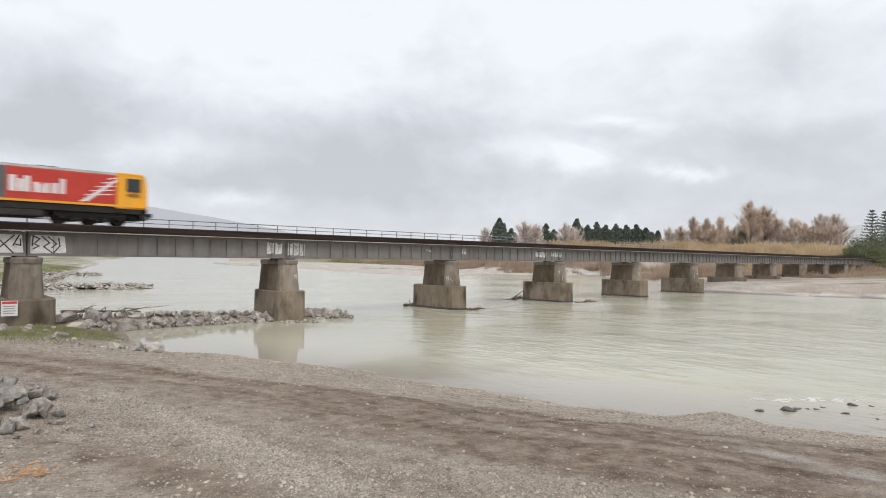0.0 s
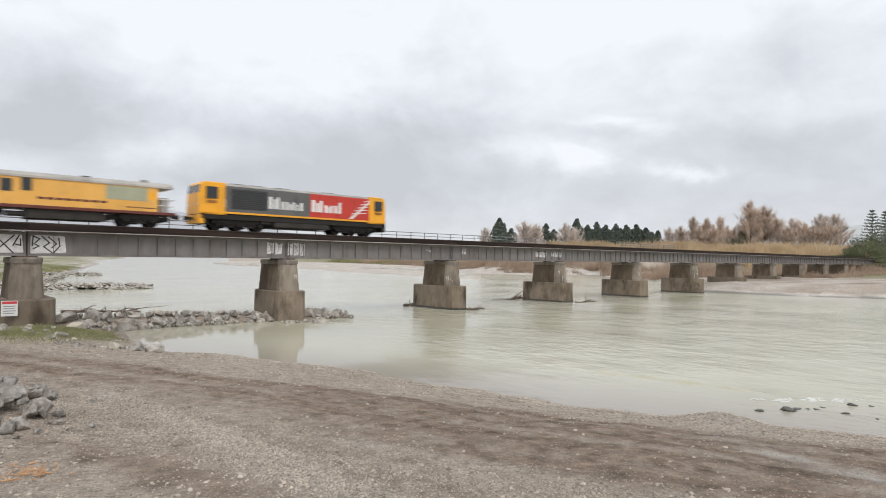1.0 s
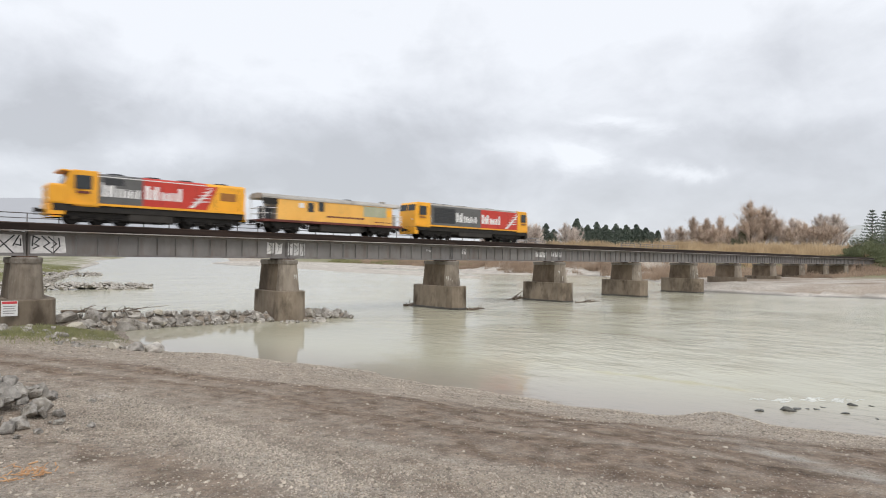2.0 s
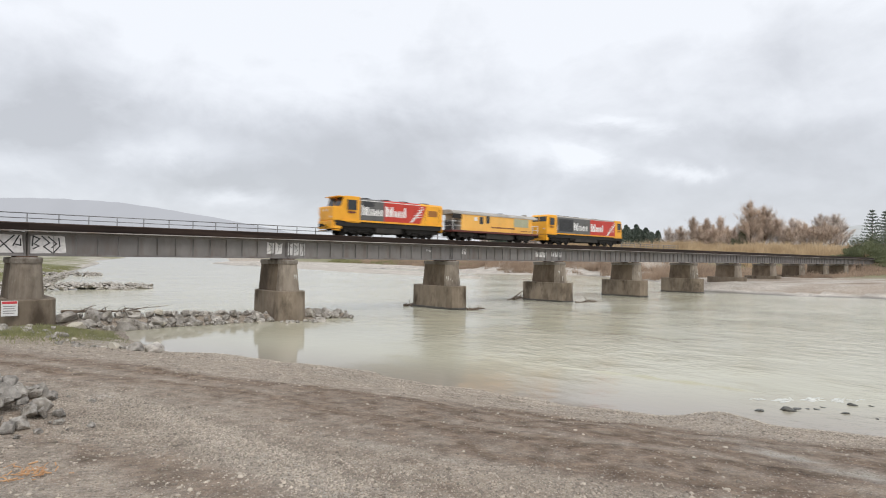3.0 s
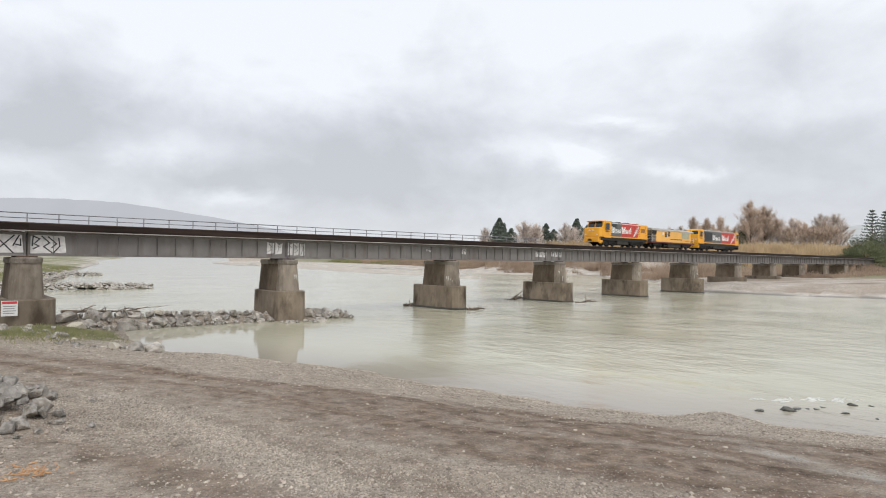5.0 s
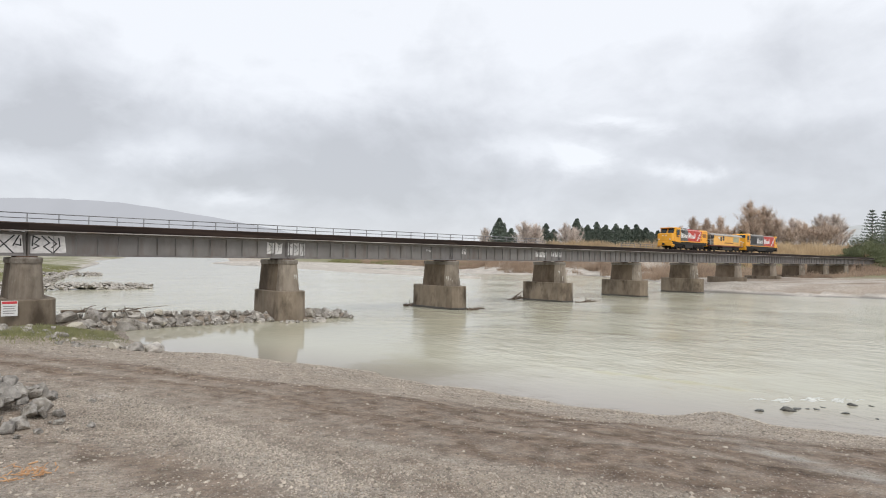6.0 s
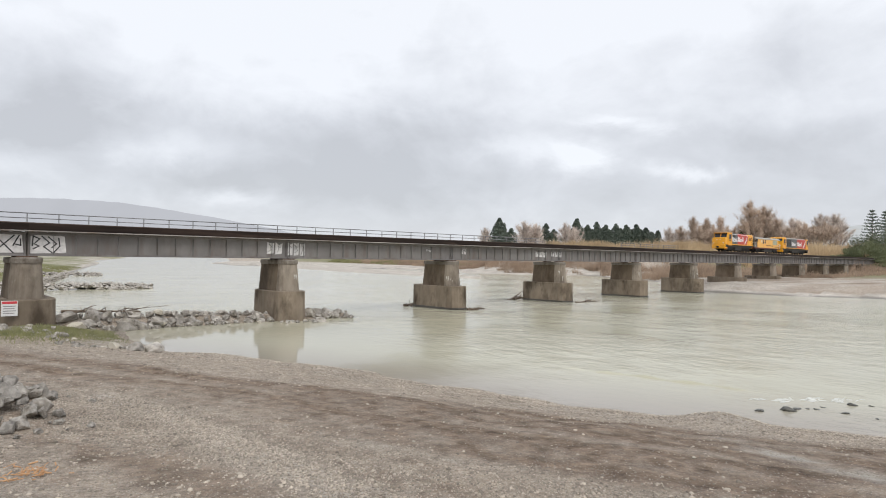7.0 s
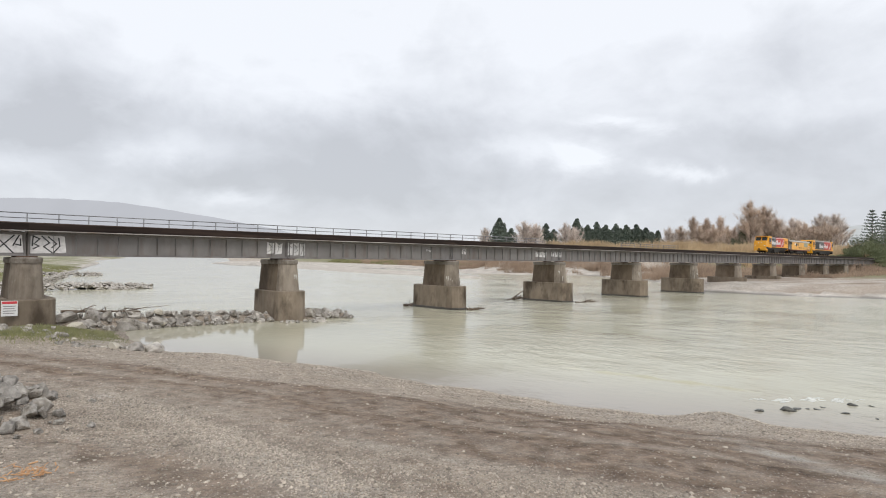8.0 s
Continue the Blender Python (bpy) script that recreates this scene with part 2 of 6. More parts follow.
M_GREEN_PANEL = surf("faded_sage_panel", (0.36, 0.37, 0.25), (0.46, 0.47, 0.33), 1.0, 0.55, bump=0.03)
M_MAROON = surf("maroon_sill_paint", (0.10, 0.022, 0.016), (0.16, 0.04, 0.03), 1.5, 0.6, bump=0.1)
M_VENT = surf("orange_brown_vent", (0.26, 0.10, 0.02), (0.34, 0.14, 0.03), 1.5, 0.6, bump=0.1)
M_SIGN_RED = surf("sign_red", (0.5, 0.04, 0.05), (0.56, 0.06, 0.07), 3.0, 0.5, bump=0.0)
M_SIGN_INK = surf("sign_grey_ink", (0.25, 0.24, 0.23), (0.33, 0.32, 0.31), 3.0, 0.6, bump=0.0)
M_SPRAY_WHITE = surf("white_spray_paint", (0.58, 0.56, 0.55), (0.70, 0.68, 0.66), 3.0, 0.7, bump=0.05, stain=(0.3, 0.29, 0.29), stain_scale=2.2, stain_amount=0.6)
M_SPRAY_BLACK = surf("black_spray_paint", (0.03, 0.03, 0.03), (0.06, 0.06, 0.06), 3.0, 0.7, bump=0.05)
M_FOAM = surf("white_water_foam", (0.55, 0.55, 0.51), (0.70, 0.70, 0.66), 6.0, 0.8, bump=0.5)


def glass_material():
    m = bpy.data.materials.new("dark_cab_glass")
    m.use_nodes = True
    b = m.node_tree.nodes["Principled BSDF"]
    b.inputs["Base Color"].default_value = (0.02, 0.024, 0.026, 1)
    b.inputs["Roughness"].default_value = 0.06
    b.inputs["IOR"].default_value = 1.5
    return m


M_GLASS = glass_material()


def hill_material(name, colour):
    """Distant hills, a plain glowing backdrop with the haze of kilometres of damp air painted in."""
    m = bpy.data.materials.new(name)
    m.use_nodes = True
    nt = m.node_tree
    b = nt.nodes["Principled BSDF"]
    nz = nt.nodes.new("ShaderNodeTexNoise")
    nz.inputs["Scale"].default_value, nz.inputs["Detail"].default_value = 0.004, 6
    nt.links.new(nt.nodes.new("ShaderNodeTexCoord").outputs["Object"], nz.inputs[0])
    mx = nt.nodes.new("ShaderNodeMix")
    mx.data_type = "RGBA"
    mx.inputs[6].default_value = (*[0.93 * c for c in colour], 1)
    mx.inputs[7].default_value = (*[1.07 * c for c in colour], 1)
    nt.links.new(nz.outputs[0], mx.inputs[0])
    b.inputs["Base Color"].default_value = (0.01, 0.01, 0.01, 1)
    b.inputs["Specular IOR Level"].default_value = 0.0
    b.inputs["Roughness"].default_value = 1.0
    # the haze colour is emitted, so the hills glow by themselves
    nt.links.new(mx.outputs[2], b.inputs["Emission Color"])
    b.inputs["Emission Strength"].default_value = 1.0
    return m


def water_material():
    """Silty green-grey river: milky body colour, sky reflection, ripples that drift with the sheet, calm near the bank."""
    m = bpy.data.materials.new("silty_river_water")
    m.use_nodes = True
    nt = m.node_tree
    N, L = nt.nodes.new, nt.links.new
    b = nt.nodes["Principled BSDF"]
    co = N("ShaderNodeTexCoord").outputs["Object"]
    pos = N("ShaderNodeNewGeometry").outputs["Position"]

    def noise_at(src, sc, stretch, rot=0.0, detail=4, rg=0.55):
        mp = N("ShaderNodeMapping")
        mp.inputs["Scale"].default_value = stretch
        mp.inputs["Rotation"].default_value = (0, 0, rot)
        L(src, mp.inputs[0])
        n = N("ShaderNodeTexNoise")
        n.inputs["Scale"].default_value, n.inputs["Detail"].default_value, n.inputs["Roughness"].default_value = sc, detail, rg
        L(mp.outputs[0], n.inputs[0])
        return n.outputs[0]

    def calc(op, a, c):
        n = N("ShaderNodeMath")
        n.operation = op
        for i, v in ((0, a), (1, c)):
            if isinstance(v, (int, float)):
                n.inputs[i].default_value = v
            else:
                L(v, n.inputs[i])
        return n.outputs[0]

    def spread(val, lo, hi, a=0.0, c=1.0):
        r = N("ShaderNodeMapRange")
        r.interpolation_type = "SMOOTHSTEP"
        r.inputs[1].default_value, r.inputs[2].default_value, r.inputs[3].default_value, r.inputs[4].default_value = lo, hi, a, c
        L(val, r.inputs[0])
        return r.outputs[0]

    silt = spread(noise_at(pos, 0.035, (1, 1, 1), 0, 3), 0.35, 0.65)
    mx = N("ShaderNodeMix")
    mx.data_type = "RGBA"
    L(silt, mx.inputs[0])
    mx.inputs[6].default_value = (0.475, 0.453, 0.338, 1)
    mx.inputs[7].default_value = (0.525, 0.505, 0.40, 1)
    b.inputs["IOR"].default_value = 1.333
    b.inputs["Specular IOR Level"].default_value = 0.4
    # flow strength: slack behind the rock groyne and along the bank, brisk in mid-river
    sep = N("ShaderNodeSeparateXYZ")
    L(pos, sep.inputs[0])
    off_bank = calc("ADD", calc("ADD", sep.outputs[0], calc("MULTIPLY", sep.outputs[1], 0.40)), -24.3)
    # the dark gravel bed shows through the shallows
    bed = N("ShaderNodeMix")
    bed.data_type = "RGBA"
    L(spread(off_bank, -2.5, 7.0), bed.inputs[0])
    bed.inputs[6].default_value = (0.33, 0.292, 0.245, 1)
    L(mx.outputs[2], bed.inputs[7])
    L(bed.outputs[2], b.inputs["Base Color"])
    flow = spread(off_bank, 0.0, 14.0, 0.42, 1.0)
    dist = N("ShaderNodeVectorMath")
    dist.operation = "DISTANCE"
    L(pos, dist.inputs[0])
    dist.inputs[1].default_value = (13.5, 37.0, 0.0)
    flow = calc("MULTIPLY", flow, spread(dist.outputs["Value"], 8.5, 17.0, 0.09, 1.0))
    L(spread(flow, 0.05, 0.9, 0.04, 0.13), b.inputs["Roughness"])
    patches = spread(noise_at(pos, 0.07, (1, 1, 1), 0, 3), 0.36, 0.64, 0.22, 1.0)
    flow = calc("MULTIPLY", flow, patches)
    small = noise_at(co, 2.4, (1, 0.75, 1), radians(-30), 5)
    mid = noise_at(co, 0.8, (1, 0.58, 1), radians(-48), 5, 0.6)
    h = calc("MULTIPLY", calc("ADD", calc("MULTIPLY", small, 0.35), mid), flow)
    bp = N("ShaderNodeBump")
    bp.inputs["Strength"].default_value, bp.inputs["Distance"].default_value = 1.0, 0.20
    L(h, bp.inputs["Height"])
    L(bp.outputs[0], b.inputs["Normal"])
    return m


M_WATER = water_material()


def ground_material():
    """Gravel flat: damp brown track, pale gravel, grass and dry river shingle by vertex masks."""
    m = bpy.data.materials.new("river_gravel_ground")
    m.use_nodes = True
    nt = m.node_tree
    N, L = nt.nodes.new, nt.links.new
    b = nt.nodes["Principled BSDF"]
    pos = N("ShaderNodeNewGeometry").outputs["Position"]

    def noise_at(sc, detail=6, rg=0.6):
        n = N("ShaderNodeTexNoise")
        n.inputs["Scale"].default_value, n.inputs["Detail"].default_value, n.inputs["Roughness"].default_value = sc, detail, rg
        L(pos, n.inputs[0])
        return n.outputs[0]

    def spread(val, lo, hi):
        r = N("ShaderNodeMapRange")
        r.inputs[1].default_value, r.inputs[2].default_value = lo, hi
        L(val, r.inputs[0])
        return r.outputs[0]

    def mixed(fac, a, c):
        x = N("ShaderNodeMix")
        x.data_type = "RGBA"
        L(fac, x.inputs[0])
        for i, v in ((6, a), (7, c)):
            if isinstance(v, tuple):
                x.inputs[i].default_value = (*v, 1)
            else:
                L(v, x.inputs[i])
        return x.outputs[2]

    def mask(name):
        a = N("ShaderNodeAttribute")
        a.attribute_name = name
        return a.outputs["Fac"]

    vor = N("ShaderNodeTexVoronoi")
    vor.inputs["Scale"].default_value = 36.0
    vor.inputs["Randomness"].default_value = 1.0
    L(pos, vor.inputs["Vector"])
    sepc = N("ShaderNodeSeparateColor")
    L(vor.outputs["Color"], sepc.inputs[0])
    grit = mixed(spread(noise_at(11, 9, 0.8), 0.33, 0.67), (0.19, 0.149, 0.115), (0.65, 0.553, 0.448))
    stones = mixed(sepc.outputs[0], (0.17, 0.147, 0.122), (0.62, 0.57, 0.505))
    stony = N("ShaderNodeMath")
    stony.operation = "MULTIPLY"
    inside = spread(vor.outputs["Distance"], 0.62, 0.34)
    pick = N("ShaderNodeMath")
    pick.operation = "MULTIPLY"
    L(spread(sepc.outputs[1], 0.25, 0.35), pick.inputs[0])
    L(inside, pick.inputs[1])
    L(pick.outputs[0], stony.inputs[0])
    L(spread(noise_at(0.9, 6), 0.30, 0.55), stony.inputs[1])
    gravel = mixed(stony.outputs[0], grit, stones)
    wide = mixed(spread(noise_at(0.35, 4), 0.35, 0.65), (0.295, 0.234, 0.182), (0.53, 0.442, 0.358))
    half = N("ShaderNodeMath")
    half.operation = "MULTIPLY"
    L(spread(noise_at(0.8, 5), 0.35, 0.7), half.inputs[0])
    half.inputs[1].default_value = 0.45
    gravel = mixed(half.outputs[0], gravel, wide)
    mud = mixed(spread(noise_at(2.3, 9, 0.72), 0.36, 0.64), (0.125, 0.086, 0.060), (0.345, 0.258, 0.190))
    few = N("ShaderNodeMath")
    few.operation = "MULTIPLY"
    L(spread(sepc.outputs[1], 0.88, 0.95), few.inputs[0])
    L(inside, few.inputs[1])
    pebbly_mud = mixed(few.outputs[0], mud, stones)
    col = mixed(mask("mud"), gravel, pebbly_mud)
    shingle = mixed(spread(noise_at(0.22, 9, 0.7), 0.36, 0.62), (0.36, 0.325, 0.28), (0.66, 0.61, 0.545))
    shingle = mixed(pick.outputs[0], shingle, stones)
    col = mixed(mask("shingle"), col, shingle)
    grass = mixed(spread(noise_at(0.8, 6), 0.3, 0.7), (0.12, 0.13, 0.05), (0.25, 0.24, 0.11))
    col = mixed(mask("grass"), col, grass)
    # clods, dips and swept patches a hand to a step wide
    hsv = N("ShaderNodeHueSaturation")
    L(col, hsv.inputs["Color"])
    clods = N("ShaderNodeMapRange")
    clods.inputs[1].default_value, clods.inputs[2].default_value, clods.inputs[3].default_value, clods.inputs[4].default_value = 0.32, 0.68, 0.62, 1.32
    L(noise_at(2.7, 10, 0.78), clods.inputs[0])
    L(clods.outputs[0], hsv.inputs["Value"])
    col = hsv.outputs[0]
    wetc = mixed(mask("wet"), col, (0.075, 0.066, 0.056))
    L(wetc, b.inputs["Base Color"])
    rg = N("ShaderNodeMapRange")
    rg.inputs[3].default_value, rg.inputs[4].default_value = 0.92, 0.38
    L(mask("wet"), rg.inputs[0])
    L(rg.outputs[0], b.inputs["Roughness"])
    b.inputs["Specular IOR Level"].default_value = 0.3
    add = N("ShaderNodeMath")
    add.operation = "MULTIPLY_ADD"
    L(vor.outputs["Distance"], add.inputs[0])
    add.inputs[1].default_value = -0.5
    L(noise_at(9, 6), add.inputs[2])
    bp = N("ShaderNodeBump")
    bp.inputs["Strength"].default_value, bp.inputs["Distance"].default_value = 1.0, 0.075
    close = N("ShaderNodeMath")
    close.operation = "MULTIPLY"
    L(add.outputs[0], close.inputs[0])
    L(mask("rough"), close.inputs[1])
    L(close.outputs[0], bp.inputs["Height"])
    L(bp.outputs[0], b.inputs["Normal"])
    return m


M_GROUND = ground_material()


# ---- mesh helpers ----
def box(bm, x0, x1, y0, y1, z0, z1, bevel=0.0):
    r = bmesh.ops.create_cube(bm, size=1.0, matrix=Matrix.Translation(((x0 + x1) / 2, (y0 + y1) / 2, (z0 + z1) / 2)) @ Matrix.Diagonal((abs(x1 - x0), abs(y1 - y0), abs(z1 - z0), 1)))
    if bevel:
        edges = list({e for v in r["verts"] for e in v.link_edges})
        bmesh.ops.bevel(bm, geom=edges, offset=bevel, segments=2, affect="EDGES", profile=0.5)
    return bm


def rod(bm, a, b, r, r2=None, seg=8):
    a, b = Vector(a), Vector(b)
    d = b - a
    m = Matrix.Translation((a + b) / 2) @ d.to_track_quat("Z", "Y").to_matrix().to_4x4()
    bmesh.ops.create_cone(bm, cap_ends=True, segments=seg, radius1=r, radius2=r if r2 is None else r2, depth=d.length, matrix=m)
    return bm


def extrude_y(bm, outline, y0, y1):
    """A closed outline of (x, z) drawn out along y."""
    a = [bm.verts.new((x, y0, z)) for x, z in outline]
    b = [bm.verts.new((x, y1, z)) for x, z in outline]
    n = len(a)
    bm.faces.new(a)
    bm.faces.new(b[::-1])
    for i in range(n):
        bm.faces.new((a[i], b[i], b[(i + 1) % n], a[(i + 1) % n]))
    bmesh.ops.recalc_face_normals(bm, faces=bm.faces[:])
    return bm


def extrude_x(bm, outline, x0, x1):
    """A closed outline of (y, z) drawn out along x."""
    a = [bm.verts.new((x0, y, z)) for y, z in outline]
    b = [bm.verts.new((x1, y, z)) for y, z in outline]
    n = len(a)
    bm.faces.new(a)
    bm.faces.new(b[::-1])
    for i in range(n):
        bm.faces.new((a[i], b[i], b[(i + 1) % n], a[(i + 1) % n]))
    bmesh.ops.recalc_face_normals(bm, faces=bm.faces[:])
    return bm


def fresh():
    return bmesh.new()


def mesh_of(name, bm, material, smooth=False):
    me = bpy.data.meshes.new(name)
    bm.to_mesh(me)
    bm.free()
    me.materials.append(material)
    if smooth:
        me.polygons.foreach_set("use_smooth", [True] * len(me.polygons))
    return me


def part(name, bm, material, parent, label="", smooth=False):
    ob = new(name, mesh_of(name, bm, material, smooth))
    ob.parent = parent
    if label:
        tagged(ob, label)
    return ob


def piece(name, me, parent, m):
    ob = new(name, me)
    ob.parent = parent
    ob.matrix_basis = m
    return ob


def base_of(name, m, label, category, group="", kind=""):
    ob = new(name)
    ob.empty_display_size = 0.3
    ob.matrix_basis = m
    return tagged(ob, label, category, group, kind)


def raw_mesh(name, verts, faces, material, smooth=False):
    me = bpy.data.meshes.new(name)
    me.from_pydata([tuple(map(float, v)) for v in verts], [], [tuple(map(int, f)) for f in faces])
    me.materials.append(material)
    if smooth:
        me.polygons.foreach_set("use_smooth", [True] * len(me.polygons))
    me.update()
    return me


# ---- plan of the place ----
AXIS_Y = 46.0          # centre line of the bridge
RAIL_Z = 7.20
SPAN, FIRST_SPAN, PIER_START = 18.77, 17.93, 5.42
SPANS = 12
# the bridge swings a little away from the x axis, about its first pier
BRIDGE = pose(PIER_START, AXIS_Y, 0) @ pose(0, 0, 0, 0, 0, math.degrees(0.0112)) @ pose(-PIER_START, -AXIS_Y, 0)


def pier_x(i):
    """Pier centres along the bridge; the first river span is a little shorter."""
    return PIER_START + (FIRST_SPAN + SPAN * (i - 1) if i > 0 else SPAN * i)



def bank_x(y):
    """The near shoreline: x of the water's edge, by y."""
    base = np.interp(y, [-200, 0, 4.4, 9, 15, 20, 24, 30, 34, 38, 44, 50, 60, 100, 130, 165, 200, 260, 400, 540, 1200], [100, 24.1, 22.1, 19.2, 17.0, 15.9, 15.1, 12.6, 10.0, 10.1, 10.6, 8.6, 9.5, 13, 19, 27, 35, 50, 85, 110, 300])
    return base + 0.22 * np.sin(y * 0.9) + 0.12 * np.sin(y * 2.3 + 1)


def far_x(y):
    """The far shoreline: x of the shingle's edge."""
    base = np.interp(y, [-300, -20, 21, 46, 60, 75, 112, 150, 190, 240, 330, 420, 600, 1500], [60, 98, 106, 103, 118, 140, 172, 205, 196, 168, 136, 160, 250, 600])
    return base + 1.6 * np.sin(y * 0.11) + 0.7 * np.sin(y * 0.33)


def across_track(x, y):
    """Metres across the vehicle track from its middle, towards the water."""
    return 0.88 * (x - np.interp(y, [2.7, 5.6, 9.2, 13.2, 17.7, 21, 26, 34], [13.2, 12.0, 10.6, 9.2, 7.2, 4.85, 2.4, -1.0]))


def beside(x, y, line, width):
    """1 on a line of places, fading out over a width."""
    best = 1e9
    for (ax, ay), (bx, by) in zip(line, line[1:]):
        u = np.clip(((x - ax) * (bx - ax) + (y - ay) * (by - ay)) / ((bx - ax) ** 2 + (by - ay) ** 2), 0, 1)
        best = np.minimum(best, (x - ax - u * (bx - ax)) ** 2 + (y - ay - u * (by - ay)) ** 2)
    return np.exp(-best / width ** 2)


WINDROW = ((3.6, 16.2), (4.33, 13.75), (4.46, 10.95), (4.48, 9.1), (4.5, 7.4), (4.6, 5.8))      # coarse gravel thrown up beside the wheels
WHEEL_RUT = ((4.6, 15.0), (5.0, 12.9), (5.1, 10.4), (5.15, 8.5), (5.3, 6.2))
DRY_SILT = ((6.2, 9.9), (6.76, 8.75), (7.2, 7.6))
WET_SILT = ((14.6, 6.0), (13.63, 4.83), (13.24, 3.66), (12.6, 2.2))


def wobble(x, y, s, seed):
    """Cheap smooth noise from a few crossed waves."""
    r = np.random.RandomState(seed)
    out = 0
    for k in range(7):
        a, f, p = r.uniform(0, 6.28), s * r.uniform(0.6, 1.9), r.uniform(0, 6.28)
        out = out + np.sin((x * np.cos(a) + y * np.sin(a)) * f + p)
    return out / 7


def ground_z(x, y):
    d = bank_x(y) - x
    near = np.interp(d, [-40, -12, -4, 0, 1, 3, 6, 10, 16, 24, 40, 90, 400], [-2.5, -1.6, -0.6, 0, 0.2, 0.5, 0.95, 1.4, 1.95, 2.7, 3.4, 4.0, 6.0])
    upstream = np.clip((y - 36) / 10, 0, 1)
    near = near * (1 - 0.35 * upstream * (d > 0))
    e = x - far_x(y)
    far = np.interp(e, [-60, -10, 0, 3, 8, 13, 60, 108, 128, 250, 900], [-2.5, -0.6, 0, 0.4, 1.15, 1.6, 2.0, 2.5, 6.6, 8, 14])
    # long shingle bar upstream
    k = np.clip((y - 118) / 220, 0, 1)
    cx, half = 114 + k * 46, 4 + 36 * np.clip((y - 118) / 60, 0, 1)
    bar = 0.75 - 1.6 * np.abs(x - cx - half * 0.2) / half
    bar = np.where((y > 112) & (y < 420), bar, -2.5)
    z = np.maximum(np.maximum(near, far), np.clip(bar, -2.5, 0.8))
    # low stopbank under the reeds on the far side
    ax, ay, bx, by = 205.0, 160.0, 282.0, 60.0
    u = np.clip(((x - ax) * (bx - ax) + (y - ay) * (by - ay)) / ((bx - ax) ** 2 + (by - ay) ** 2), 0, 1)
    away = np.hypot(x - ax - u * (bx - ax), y - ay - u * (by - ay))
    z = np.where(away < 55, np.maximum(z, 9.2 * np.exp(-(away / 24) ** 2) - 0.1), z)
    # rubble core of the groyne and of the rock heap
    run = np.clip((x - 6.5) / 22.0, 0, 1)
    core = (1.0 - 0.55 * run) * np.exp(-((y - 46.5 + 1.7 * np.clip(run - 0.45, 0, 1)) / 0.95) ** 2)
    z = np.where((x > 5.5) & (x < 29.2) & (core > 0.06), np.maximum(z, core - 0.12), z)
    z = z + 0.42 * np.exp(-(((x - 0.7) / 1.4) ** 2 + ((y - 15.4) / 2.2) ** 2))
    z = z + 0.5 * np.exp(-(((x - 6.0) / 2.3) ** 2 + ((y - 40.2) / 3.4) ** 2))
    # gravel heap by the water, ruts along the track, hollows
    z = z + 0.32 * np.exp(-(((x - 18.3) / 1.5) ** 2 + ((y - 7.6) / 1.0) ** 2))
    on_near = np.clip(d / 2, 0, 1) * (d < 30)
    w = across_track(x, y)
    rut = sum(np.exp(-((w - c) / 0.22) ** 2) for c in (-1.9, -0.2, 0.9, 2.4)) * (y < 32)
    z = z + on_near * (0.05 * wobble(x, y, 1.0, 1) + 0.022 * wobble(x, y, 4.5, 2) - 0.05 * rut * (0.6 + 0.4 * np.sin(y * 0.7)))
    z = z + 0.06 * wobble(x, y, 0.6, 5) * (e > 2) + 0.012 * wobble(x, y, 11, 3) * on_near
    return z


def spaced(lo, hi, fine_lo, fine_hi, step):
    mid = list(np.arange(fine_lo, fine_hi, step))
    up, s = [], step
    v = mid[-1]
    while v < hi:
        s = min(s * 1.11, 260)
        v += s
        up.append(v)
    down, s = [], step
    v = mid[0]
    while v > lo:
        s = min(s * 1.11, 260)
        v -= s
        down.append(v)
    return np.array(down[::-1] + mid + up)


